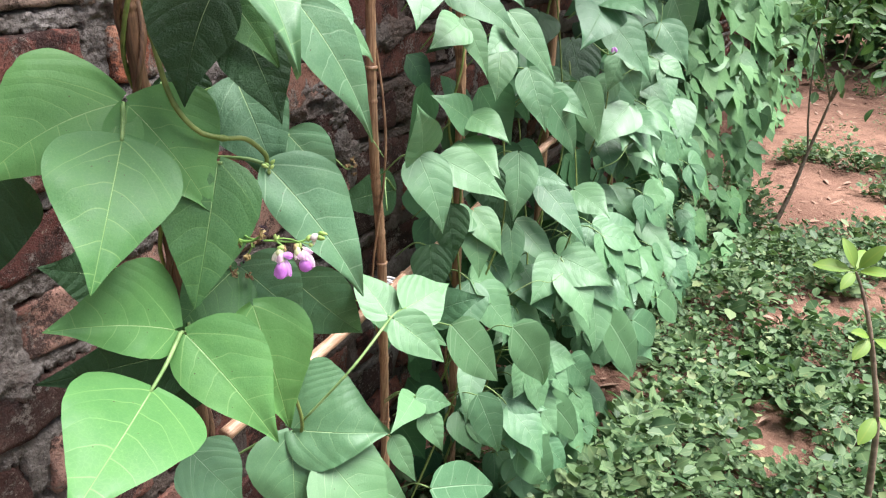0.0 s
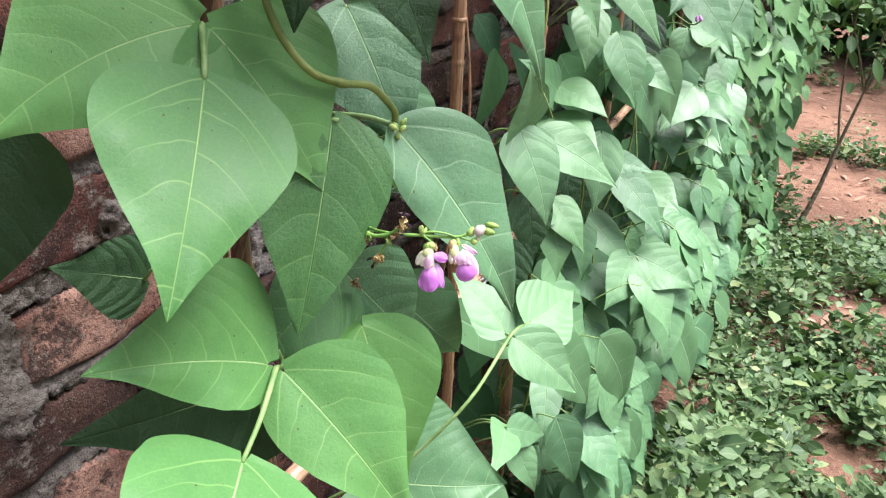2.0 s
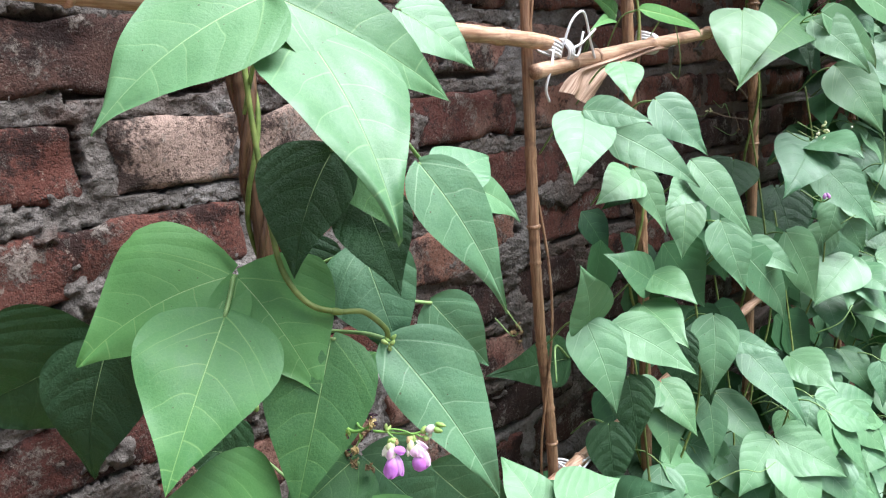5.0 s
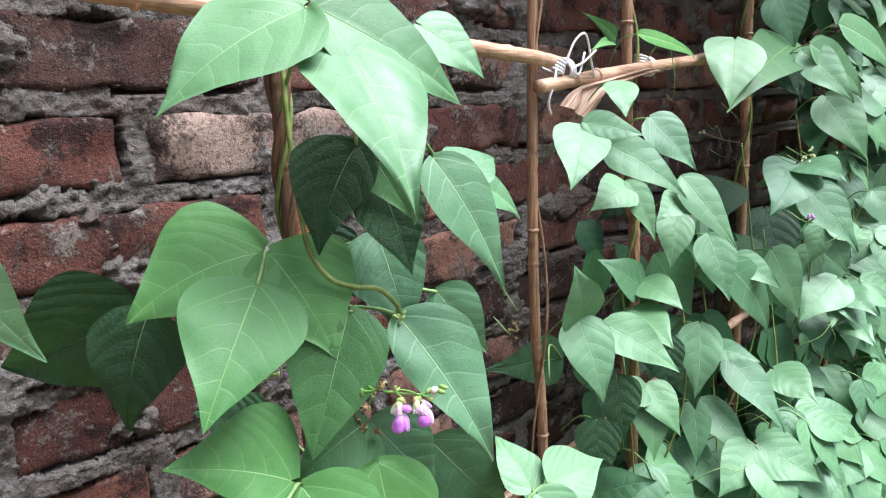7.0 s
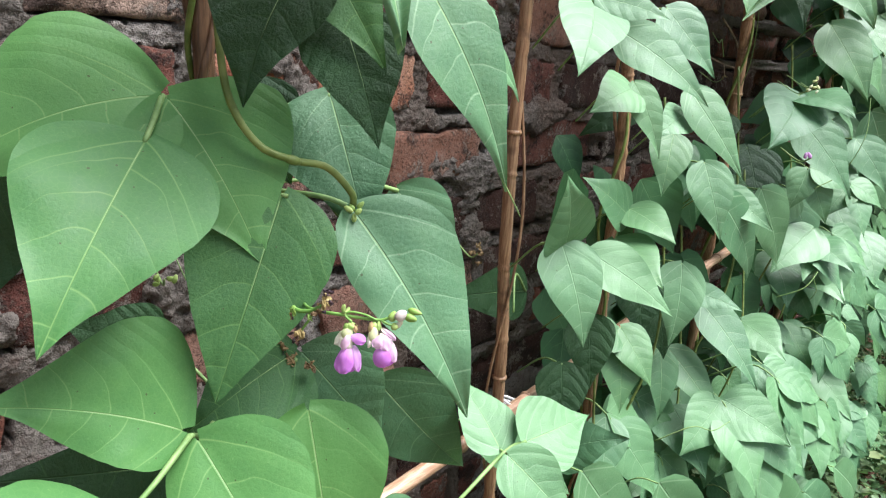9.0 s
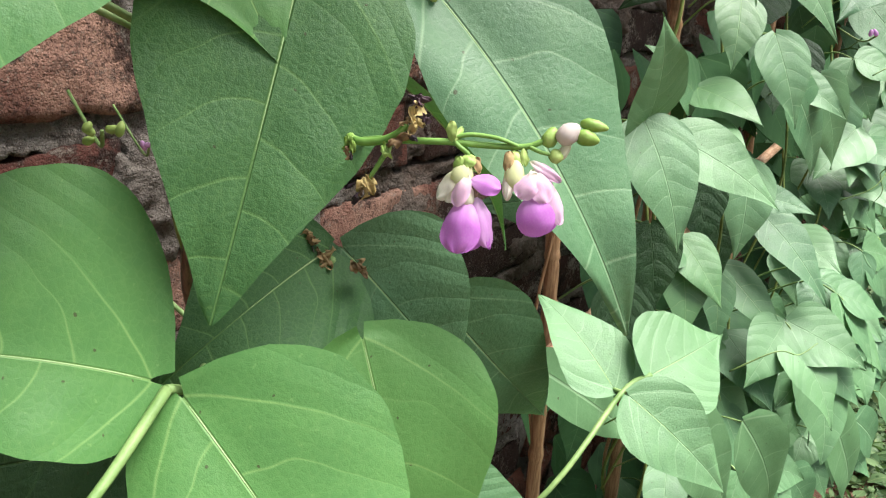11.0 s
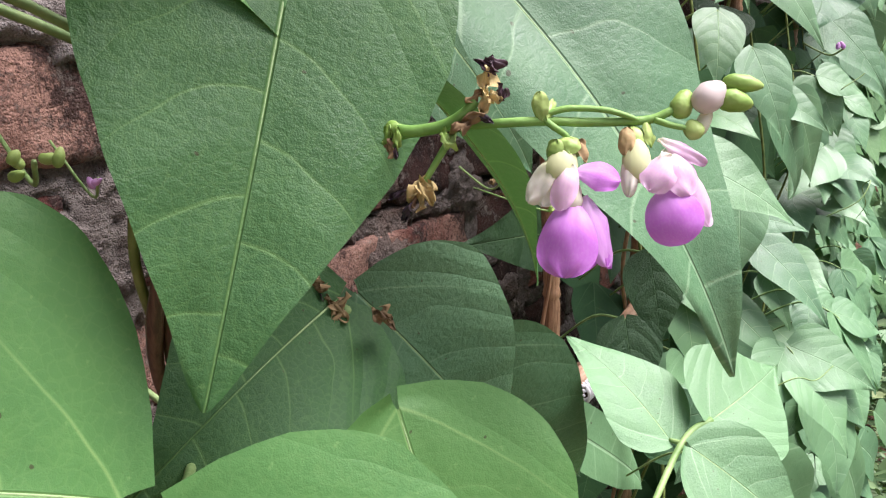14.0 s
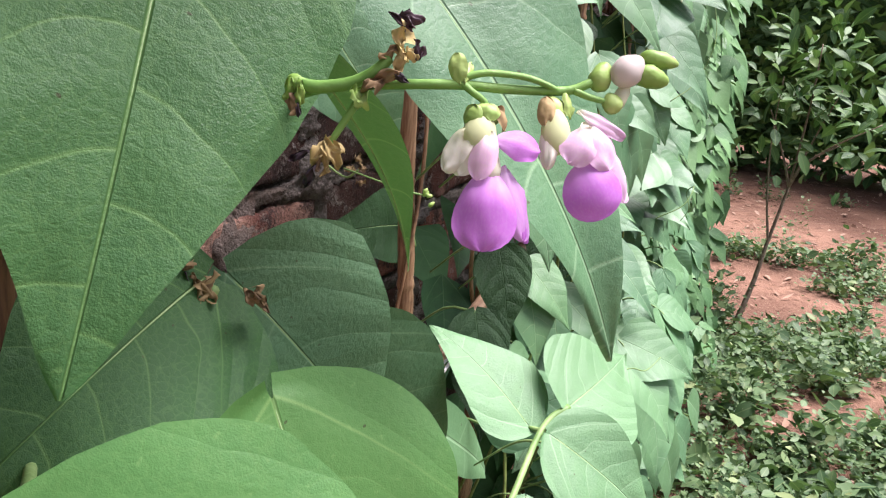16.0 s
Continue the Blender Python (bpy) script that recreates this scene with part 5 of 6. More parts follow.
vine_leaf("light", ((0.190, 0.633, 0.705), (0.187, 0.583, 0.691), 0.036), ((0.190, 0.633, 0.709), (0.216, 0.637, 0.660), 0.025))
vine_leaf("light", ((0.190, 0.734, 0.685), (0.186, 0.693, 0.668), 0.030), ((0.190, 0.733, 0.704), (0.243, 0.742, 0.641), 0.036))
vine_leaf("green", ((0.172, 0.761, 0.664), (0.182, 0.734, 0.616), 0.039))
vine_leaf("light", ((0.190, 0.796, 0.640), (0.219, 0.790, 0.577), 0.044))
vine_leaf("light", ((0.190, 0.861, 0.607), (0.239, 0.871, 0.579), 0.033))
vine_leaf("light", ((0.190, 0.567, 0.602), (0.205, 0.535, 0.655), 0.045), ((0.190, 0.562, 0.605), (0.222, 0.553, 0.545), 0.044))
vine_leaf("light", ((0.190, 0.602, 0.592), (0.251, 0.620, 0.560), 0.040))
vine_leaf("green", ((0.172, 0.697, 0.602), (0.154, 0.650, 0.635), 0.042), ((0.172, 0.699, 0.607), (0.219, 0.686, 0.593), 0.036), ((0.172, 0.680, 0.585), (0.227, 0.655, 0.566), 0.045))
vine_leaf("light", ((0.190, 0.786, 0.549), (0.201, 0.761, 0.479), 0.046))
vine_leaf("light", ((0.190, 0.813, 0.517), (0.239, 0.828, 0.509), 0.027))
vine_leaf("light", ((0.190, 0.862, 0.493), (0.260, 0.856, 0.428), 0.044))
vine_leaf("light", ((0.190, 0.997, 0.423), (0.220, 0.975, 0.377), 0.041), ((0.190, 1.009, 0.438), (0.250, 0.988, 0.417), 0.057))
vine_leaf("green", ((0.172, 0.713, 0.497), (0.157, 0.668, 0.494), 0.033), ((0.172, 0.716, 0.493), (0.194, 0.694, 0.434), 0.044), ((0.172, 0.717, 0.500), (0.210, 0.715, 0.458), 0.039))
vine_leaf("green", ((0.172, 0.820, 0.449), (0.191, 0.796, 0.389), 0.034), ((0.172, 0.840, 0.446), (0.239, 0.837, 0.392), 0.041))
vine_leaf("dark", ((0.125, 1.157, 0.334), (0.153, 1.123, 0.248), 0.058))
vine_leaf("dull", ((0.208, 0.977, 0.698), (0.215, 0.893, 0.654), 0.068))
vine_leaf("dull", ((0.208, 1.020, 0.668), (0.271, 1.024, 0.599), 0.059))
vine_leaf("dull", ((0.208, 0.987, 0.698), (0.270, 0.946, 0.690), 0.053))
vine_leaf("light", ((0.210, 1.163, 0.530), (0.193, 1.081, 0.485), 0.068), ((0.210, 1.170, 0.514), (0.272, 1.134, 0.497), 0.052))
vine_leaf("light", ((0.210, 1.191, 0.473), (0.268, 1.153, 0.450), 0.051))
vine_leaf("green", ((0.172, 0.874, 0.834), (0.196, 0.816, 0.768), 0.064))
vine_leaf("light", ((0.210, 0.963, 0.823), (0.264, 0.978, 0.769), 0.046))
vine_leaf("green", ((0.192, 1.112, 0.773), (0.249, 1.112, 0.697), 0.067))
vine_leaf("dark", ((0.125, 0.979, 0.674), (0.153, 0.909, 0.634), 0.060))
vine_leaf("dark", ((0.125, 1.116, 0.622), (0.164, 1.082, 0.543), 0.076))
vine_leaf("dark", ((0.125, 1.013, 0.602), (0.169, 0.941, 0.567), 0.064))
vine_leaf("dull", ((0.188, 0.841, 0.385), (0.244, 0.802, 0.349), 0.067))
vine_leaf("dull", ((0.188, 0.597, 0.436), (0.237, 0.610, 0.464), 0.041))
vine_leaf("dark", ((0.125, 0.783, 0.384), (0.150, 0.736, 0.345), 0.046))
vine_leaf("light", ((0.210, 1.117, 0.290), (0.266, 1.089, 0.259), 0.049))
vine_leaf("light", ((0.210, 1.274, 0.257), (0.267, 1.265, 0.212), 0.047))
vine_leaf("light", ((0.210, 1.384, 0.344), (0.270, 1.374, 0.288), 0.056))
vine_leaf("light", ((0.210, 1.361, 0.277), (0.285, 1.350, 0.220), 0.056))
vine_leaf("light", ((0.210, 1.536, 0.151), (0.262, 1.487, 0.119), 0.055))
vine_leaf("green", ((0.192, 1.204, 0.387), (0.242, 1.194, 0.332), 0.049))
vine_leaf("green", ((0.172, 1.172, 0.311), (0.233, 1.123, 0.283), 0.058))
vine_leaf("light", ((0.190, 0.992, 0.326), (0.244, 0.948, 0.288), 0.055))
vine_leaf("light", ((0.210, 1.242, 0.206), (0.264, 1.179, 0.189), 0.059))
vine_leaf("light", ((0.210, 1.509, 0.472), (0.255, 1.462, 0.403), 0.066))
vine_leaf("light", ((0.210, 1.296, 0.636), (0.264, 1.296, 0.569), 0.056))
vine_leaf("green", ((0.192, 1.370, 0.740), (0.234, 1.365, 0.667), 0.059))
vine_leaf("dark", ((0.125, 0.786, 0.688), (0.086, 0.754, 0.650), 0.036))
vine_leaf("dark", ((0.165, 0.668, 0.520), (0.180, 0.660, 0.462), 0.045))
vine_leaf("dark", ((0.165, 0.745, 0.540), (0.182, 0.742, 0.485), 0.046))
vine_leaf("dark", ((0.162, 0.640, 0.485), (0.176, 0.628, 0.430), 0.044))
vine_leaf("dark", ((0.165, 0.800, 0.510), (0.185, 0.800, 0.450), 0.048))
g = bean_leaf((0.207, 0.364, 0.459), "broad quilted green bean leaf low on the vine")
leaflet(g, (0.207, 0.365, 0.460), (0.265, 0.401, 0.457), 0.078, face=(0.62, -0.55, 0.56), fold=0.12, bow=0.06, skew=-0.32, soft=True, ripple=1.8)
leaflet(g, (0.207, 0.362, 0.458), (0.226, 0.340, 0.398), 0.064, face=(0.62, -0.55, 0.50), fold=0.12, bow=0.05, soft=True, ripple=1.6)
petiole(g, [(0.207, 0.364, 0.459), (0.190, 0.362, 0.450), (0.165, 0.350, 0.430)], 0.0011)
vine_leaf("green", ((0.231, 0.370, 0.442), (0.284, 0.379, 0.390), 0.062))


# ---- climbing stems ----
def vine_stem(points, r, label, material=STEM):
    o = root("vine_stem", points[0], label, "vine stem", "bean vine stems")
    tube("stem", points, r, material, o, 8, 10, 0.12)
    line = smooth_line(points, 10)
    for k in (len(line) // 3, 2 * len(line) // 3):
        way = (line[k + 1] - line[k - 1]).normalized()
        tube("node", [line[k] - way * r * 2, line[k], line[k] + way * r * 2], lambda t: r * (0.9 + 0.38 * math.sin(math.pi * t)), material, o, 8, 4, 0.1)
    return o


def coil(x0, y0, z0, x1, y1, z1, turns, radius, start=0.0):
    pts = []
    n = int(turns * 8)
    for i in range(n + 1):
        t, a = i / n, start + turns * 2 * math.pi * i / n
        pts.append((x0 + (x1 - x0) * t + radius * math.cos(a), y0 + (y1 - y0) * t + radius * math.sin(a), z0 + (z1 - z0) * t))
    return pts


vine_stem([(0.160, 0.310, 0.86), (0.166, 0.308, 0.82), (0.173, 0.305, 0.775), (0.184, 0.301, 0.735), (0.197, 0.297, 0.706), (0.207, 0.302, 0.690), (0.214, 0.313, 0.684), (0.218, 0.326, 0.681), (0.223, 0.334, 0.672), (0.223, 0.336, 0.666)],
          0.0014, "pale green bean stem curving off the stake")
def stake_line(z):
    """The middle of the first stake at a height."""
    return float(np.interp(z, (0.0, 0.46, 0.70, 0.80, 1.0), (0.352, 0.337, 0.320, 0.316, 0.312)))


def wound(turns, radius, start, top):
    pts = []
    for i in range(int(turns * 8) + 1):
        z, ang = top * i / int(turns * 8), start + 2 * math.pi * i / 8
        pts.append((0.150 + radius * math.cos(ang), stake_line(z) + radius * math.sin(ang), z))
    return pts


vine_stem(wound(9.0, 0.0054, 0.0, 1.0), 0.0024, "dark dry stem twisted tightly round a bamboo stake", BAMBOO_DARK)
vine_stem(wound(9.0, 0.0054, 2.4, 0.98), 0.0020, "dark dry stem twisted tightly round a bamboo stake", BAMBOO_DARK)
vine_stem(wound(8.0, 0.0062, 4.2, 0.96), 0.0013, "green bean stem wound round a bamboo stake")
vine_stem(coil(0.136, 0.600, 0.0, 0.133, 0.572, 1.2, 4.0, 0.0070, 0.5), 0.0011, "dry brown stem wound round a bamboo stake", BAMBOO)
vine_stem(coil(0.130, 0.782, 0.0, 0.130, 0.705, 1.3, 8.0, 0.0072), 0.0014, "green bean stem wound round a bamboo stake")
vine_stem(coil(0.130, 0.782, 0.0, 0.130, 0.705, 1.3, 6.0, 0.0074, 2.0), 0.0016, "dry brown stem wound round a bamboo stake", BAMBOO)
vine_stem(coil(0.130, 1.045, 0.0, 0.130, 0.99, 1.3, 7.0, 0.0076), 0.0016, "green bean stem wound round a bamboo stake")
vine_stem([(0.175, 0.36, 0.30), (0.19, 0.37, 0.42), (0.215, 0.365, 0.47), (0.20, 0.35, 0.54), (0.178, 0.33, 0.585), (0.158, 0.32, 0.64)], 0.0013, "green bean stem hanging free of the stake")
for k in range(9):
    y = 0.66 + 0.09 * k
    z = 0.24 + 0.03 * ((k * 5) % 9)
    vine_stem([(0.14, y - 0.03, z - 0.12), (0.17, y, z), (0.185, y + 0.02, z + 0.09), (0.16, y + 0.05, z + 0.2), (0.138, y + 0.06, z + 0.3)], 0.0012, "thin green bean stem between the stakes")


# ---- twine ----
def ring_line(c, axis, radius, steep=0.0):
    c, axis = Vector(c), Vector(axis).normalized()
    u = axis.orthogonal().normalized()
    v = axis.cross(u)
    return [c + (u * math.cos(a) + v * math.sin(a)) * radius + axis * steep * math.sin(a * 0.5) for a in [2 * math.pi * i / 10 for i in range(11)]]


def twine_tie(at, bar, strands, label):
    o = root("twine_tie", at, label, "twine", "twine ties")
    at = Vector(at)
    for k, off in enumerate((-0.0036, -0.0012, 0.0014, 0.0040)):
        tube("winding", ring_line(at + Vector((0.004, 0.001 * k, off)), (0.15, 0.3, 1), 0.0098, 0.002), 0.0011, TWINE, o, 6, 3, 0.1)
    for k, off in enumerate((-0.003, 0.0, 0.003)):
        tube("winding", ring_line(at + Vector((0.008, bar + off, -0.002)), (0, 1, 0.15), 0.0088, 0.002), 0.0011, TWINE, o, 6, 3, 0.1)
    for s in strands:
        tube("strand", [at + Vector(p) for p in s], 0.0010, TWINE, o, 6, 6, 0.2)
    return o


twine_tie((0.137, 0.590, 0.803), 0.012,
          [[(0.014, 0.004, 0.0), (0.018, 0.012, 0.020), (0.018, 0.028, 0.026), (0.016, 0.040, 0.006), (0.016, 0.046, -0.008)],
           [(0.016, 0.016, 0.0), (0.018, 0.026, 0.004), (0.018, 0.044, 0.014)],
           [(0.012, -0.004, 0.0), (0.015, -0.012, -0.014), (0.013, -0.016, -0.028), (0.010, -0.008, -0.038)],
           [(0.015, 0.008, 0.002), (0.017, 0.02, -0.006), (0.016, 0.03, 0.012)]],
          "white plastic twine tying cross bars to a stake")
twine_tie((0.138, 0.602, 0.450), 0.006,
          [[(0.014, 0.010, 0.0), (0.018, 0.024, 0.010), (0.018, 0.045, 0.012)], [(0.012, 0.012, 0.006), (0.02, 0.035, 0.012), (0.018, 0.06, 0.002)]],
          "white plastic twine tying the low bar to a stake")
twine_tie((0.132, 0.748, 0.808), 0.0, [[(0.012, 0.0, 0.0), (0.016, 0.03, -0.004), (0.014, 0.05, 0.006)]], "white plastic twine tying a cross bar to a stake")

husk = root("dry_husk", (0.150, 0.735, 0.800), "streaky brown dry bamboo sheath hanging from the cross bar", "husk")


def sheath(upper, lower):
    """A dry leaf sheath between two edges, cupped and ridged along its fibres."""
    a, b = smooth_line(upper, 6), smooth_line(lower, 6)
    n, cols = min(len(a), len(b)), 13
    verts, uv = [], []
    for i in range(n):
        for j in range(cols):
            u = j / (cols - 1)
            p = a[i].lerp(b[i], u)
            ridge = 0.0022 * math.sin(u * 11 + 0.6 * math.sin(i * 0.35)) + 0.0030 * noise.noise(Vector((i * 0.16, u * 4, 2)))
            p = p + Vector((0.007 * math.sin(math.pi * u) * (0.4 + 0.6 * i / n) + ridge, 0, 0))
            verts.append(p - husk.location)
            uv.append((u, i / (n - 1)))
    return mesh_object("sheath", verts, grid_faces(n, cols), HUSK, husk, uv)


sheath([(0.150, 0.745, 0.804), (0.150, 0.720, 0.803), (0.150, 0.672, 0.796), (0.150, 0.625, 0.789), (0.150, 0.604, 0.783), (0.150, 0.592, 0.772)],
       [(0.152, 0.759, 0.800), (0.152, 0.738, 0.799), (0.152, 0.696, 0.793), (0.152, 0.669, 0.788), (0.152, 0.653, 0.776), (0.152, 0.624, 0.757)])


# ---- flowers ----
FACE = Matrix(((0.882, -0.190, 0.432), (0.470, 0.289, -0.834), (0.034, 0.938, 0.345)))
HUB = Vector((0.2567, 0.3038, 0.6354))
MM = 0.0010


def spot(x, y, z=0.0):
    """A place in millimetres right of, above and before the first calyx."""
    return HUB + FACE @ Vector((x * MM, y * MM, z * MM))


def petal(name, parent, centre, half_w, half_l, lean, bulge, material, face=(0.0, 0.0, 1.0), egg=0.15, frill=0.05, label=""):
    """A cupped petal; its base is at its upper end, lean turns it in its plane (degrees)."""
    rows, cols = 13, 11
    face = Vector(face).normalized()
    up = Vector((math.sin(radians(lean)), math.cos(radians(lean)), 0))
    up = (up - face * up.dot(face)).normalized()
    side = up.cross(face)
    verts, uv = [], []
    k = hash_seed(name, centre)
    for i in range(rows):
        t = i / (rows - 1)
        v = math.cos(math.pi * t)
        w = max(0.02, math.sin(math.pi * t)) * (1 - egg * v)
        for j in range(cols):
            u = -1 + 2 * j / (cols - 1)
            r2 = min(1.0, (u * w) ** 2 + v * v)
            ruff = frill * noise.noise(Vector((u * 1.8 + k, v * 1.8, k))) * (0.3 + r2)
            p = Vector(centre) + side * u * w * half_w + up * v * half_l + face * (bulge * (1 - r2) + ruff * half_l * 2)
            verts.append(HUB + FACE @ (p * MM) - HUB)
            uv.append((u * 0.5 + 0.5, t))
    return mesh_object(name, verts, grid_faces(rows, cols), material, parent, uv, label=label)


def hash_seed(name, centre):
    return sum(ord(c) for c in name) * 0.37 + centre[0] * 1.7 + centre[1] * 2.3


def blob(name, parent, centre, radii, lean, material, rough=0.06, label=""):
    """A bud or cup: a lengthwise rounded body, narrower to its tip."""
    rows, cols = 10, 12
    m = Matrix.Rotation(radians(lean), 3, "Z")
    verts, k = [], hash_seed(name, centre)
    for i in range(rows):
        t = i / (rows - 1)
        v = math.cos(math.pi * t)
        w = math.sin(math.pi * t) * (1 - 0.22 * v)
        for j in range(cols):
            a = 2 * math.pi * j / cols
            b = 1 + rough * noise.noise(Vector((math.cos(a) * 2 + k, math.sin(a) * 2, v * 2)))
            p = Vector(centre) + m @ Vector((radii[0] * w * math.cos(a) * b, radii[1] * v, radii[2] * w * math.sin(a) * b))
            verts.append(FACE @ (p * MM))
    faces = [(i * cols + j, i * cols + (j + 1) % cols, (i + 1) * cols + (j + 1) % cols, (i + 1) * cols + j) for i in range(rows - 1) for j in range(cols)]
    return mesh_object(name, verts, faces, material, parent, label=label)


spray = root("bean_flower_spray", HUB, "spray of pink bean flowers with buds and withered blooms", "flower")


def stalk(name, pts, r, material, parent=None, wob=0.05):
    p = [spot(*q) for q in pts]
    return tube(name, p, lambda t: r * MM * (1.1 - 0.25 * t), material, parent or spray, 8, 8, wob)


stalk("peduncle", [(-26, 6.6, -24), (-21.5, 5.2, -13), (-16.5, 4.3, -5.0), (-10, 3.7, -1.2), (-2.4, 3.6, 0), (3, 3.3, 0.1), (9.8, 3.3, 0.3), (12.5, 4.1, 0.6), (13.8, 4.9, 0.5)], 0.60, SPRAY_STALK)
stalk("side_stalk", [(-2.7, 4.2, 0.2), (0, 4.9, 0.5), (2.3, 4.9, 0.7), (5.4, 4.5, 0.9), (7.6, 3.8, 0.8), (9.0, 3.3, 0.5)], 0.40, SPRAY_STALK)
stalk("side_stalk", [(-2.5, 4.0, 0.2), (-1.2, 2.8, 0.4), (0.3, 1.7, 0.3), (0.5, 0.9, 0.1)], 0.44, SPRAY_STALK)
stalk("side_stalk", [(11.0, 3.3, 0.6), (12.8, 2.5, 0.9), (15.0, 2.0, 0.9)], 0.40, SPRAY_STALK)
bract = petal("bract", spray, (-2.7, 5.4, 0.5), 1.2, 1.9, -10, 0.5, POD, (-0.4, 0, 0.9), -0.1, 0.10)
petal("bract_fold", bract, (-1.5, 5.0, 0.2), 0.6, 1.7, 32, 0.2, POD, (0.6, 0.2, 0.8), -0.2, 0.10)

# first flower: a cup, a broad hood folded to both sides, one wing aside and a pear-shaped keel of two wings
calyx = blob("flower", spray, (0.5, 0.2, -0.2), (2.1, 1.5, 1.9), 4, POD, 0.28, "pink bean flower in full bloom")
petal("calyx_lobe", calyx, (-1.2, -0.3, 1.2), 1.3, 1.4, 14, 0.6, POD, (-0.6, 0.1, 0.8), -0.1, 0.14)
petal("calyx_lobe", calyx, (2.2, -0.4, 0.8), 0.9, 1.5, -14, 0.5, WITHERED, (0.7, 0.1, 0.8), -0.1, 0.16)
petal("calyx_lobe", calyx, (0.7, 0.1, 1.6), 1.3, 1.1, 0, 0.5, POD, (0.1, 0.2, 1), -0.1, 0.14)
blob("petal_tube", calyx, (-0.3, -2.1, 0.9), (2.0, 2.5, 1.6), -14, CREAM, 0.10)
petal("standard_petal", calyx, (-2.9, -4.2, 0.9), 1.7, 2.9, 34, 0.6, CREAM, (-0.5, 0.1, 0.9), -0.12, 0.12)
petal("standard_petal", calyx, (-2.2, -5.6, 0.5), 1.4, 1.6, 20, 0.4, CREAM, (-0.2, 0.1, 1.0), 0.10, 0.16)
petal("standard_petal", calyx, (-0.1, -5.0, 2.2), 1.6, 3.0, 16, 0.9, PALE, (-0.25, 0.1, 1), 0.12, 0.07)
petal("wing_petal", calyx, (3.9, -3.7, 1.8), 1.9, 2.7, -78, 0.7, PETAL, (0.15, 0.3, 1), 0.16, 0.07)
blob("keel", calyx, (0.8, -6.0, 1.2), (1.3, 1.9, 1.0), -10, PALE, 0.12)
petal("wing_petal", calyx, (0.1, -11.2, 1.7), 3.55, 4.7, 6, 1.5, PETAL, (-0.30, 0.12, 1), 0.30, 0.07)
petal("wing_petal", calyx, (3.6, -10.2, 0.7), 1.9, 4.5, -17, 0.9, PETAL_IN, (0.45, 0.1, 0.9), 0.05, 0.08)
petal("wing_petal", calyx, (4.6, -11.4, 0.3), 0.9, 3.4, -10, 0.5, PETAL, (0.65, 0.1, 0.7), 0.05, 0.08)
petal("wing_petal", calyx, (1.2, -11.0, -0.8), 3.2, 4.3, 2, -1.0, PETAL, (0.0, 0.1, 1), 0.22, 0.05)

# second flower: its hood hangs over the keel like a shawl
calyx2 = blob("flower", spray, (8.5, 1.2, -0.2), (1.7, 1.7, 1.5), 8, POD, 0.28, "pink bean flower with a pale hood")
petal("calyx_lobe", calyx2, (7.5, 0.6, 1.0), 1.1, 1.8, 4, 0.5, WITHERED, (-0.4, 0.1, 0.9), 0.0, 0.16)
petal("calyx_lobe", calyx2, (10.2, 1.5, 0.6), 0.8, 1.7, -6, 0.4, POD, (0.5, 0.1, 0.9), 0.0, 0.12)
blob("petal_tube", calyx2, (8.7, -1.7, 0.8), (1.75, 2.8, 1.4), 0, CREAM, 0.10)
petal("standard_petal", calyx2, (7.7, -3.2, 1.2), 1.1, 3.0, 4, 0.5, CREAM, (-0.4, 0.1, 0.9), 0.1, 0.12)
petal("standard_petal", calyx2, (11.1, -3.6, 2.2), 2.1, 2.6, 34, 0.8, PALE, (-0.15, 0.3, 1), 0.20, 0.10)
petal("standard_petal", calyx2, (13.1, -3.5, 2.0), 2.2, 3.2, -24, 0.8, PALE, (0.15, 0.25, 1), 0.15, 0.10)
petal("standard_petal", calyx2, (13.9, -0.9, 1.4), 1.1, 3.2, -58, 0.5, PALE, (0.1, 0.4, 1), 0.1, 0.10)
petal("wing_petal", calyx2, (15.7, -6.2, 1.0), 1.6, 3.9, -22, 0.6, PALE, (0.45, 0.1, 0.9), 0.0, 0.07)
petal("wing_petal", calyx2, (12.6, -8.7, 1.5), 3.4, 3.5, -24, 1.5, PETAL, (-0.2, -0.05, 1), 0.12, 0.06)
petal("wing_petal", calyx2, (13.3, -8.4, -0.5), 3.2, 3.4, -22, -1.0, PETAL, (0.1, 0.0, 1), 0.15, 0.05)

# buds
for c, r, lean, mat, lab in (((14.4, 5.2, 0.4), (1.4, 1.9, 1.3), -22, POD, "green bud"), ((17.4, 5.8, 1.4), (1.8, 2.3, 1.6), -48, PALE_BUD, "pale lilac opening bud"),
                             ((21.7, 7.5, 0.4), (1.1, 2.5, 1.05), -100, POD, "green bud"), ((20.6, 5.3, 0.6), (1.4, 2.2, 1.3), -104, POD, "green bud"),
                             ((15.5, 1.9, 0.9), (1.2, 1.3, 1.1), 20, POD, "green bud"), ((17.0, 3.1, 0.2), (0.9, 1.9, 0.9), -25, PALE, "pale pink bud")):
    blob("bud", spray, c, r, lean, mat, 0.18, lab)

# withered blooms and stalks on the same spray
stalk("withered_stalk", [(-20.8, 3.5, -2.0), (-18.6, 3.1, -1.5), (-15.0, 3.5, -0.8), (-12.4, 4.6, 0.2), (-10.6, 6.2, 0.8)], 0.76, SPRAY_STALK)
blob("withered_cup", spray, (-21.2, 3.6, -2.0), (1.05, 1.2, 1.0), 25, POD, 0.7)
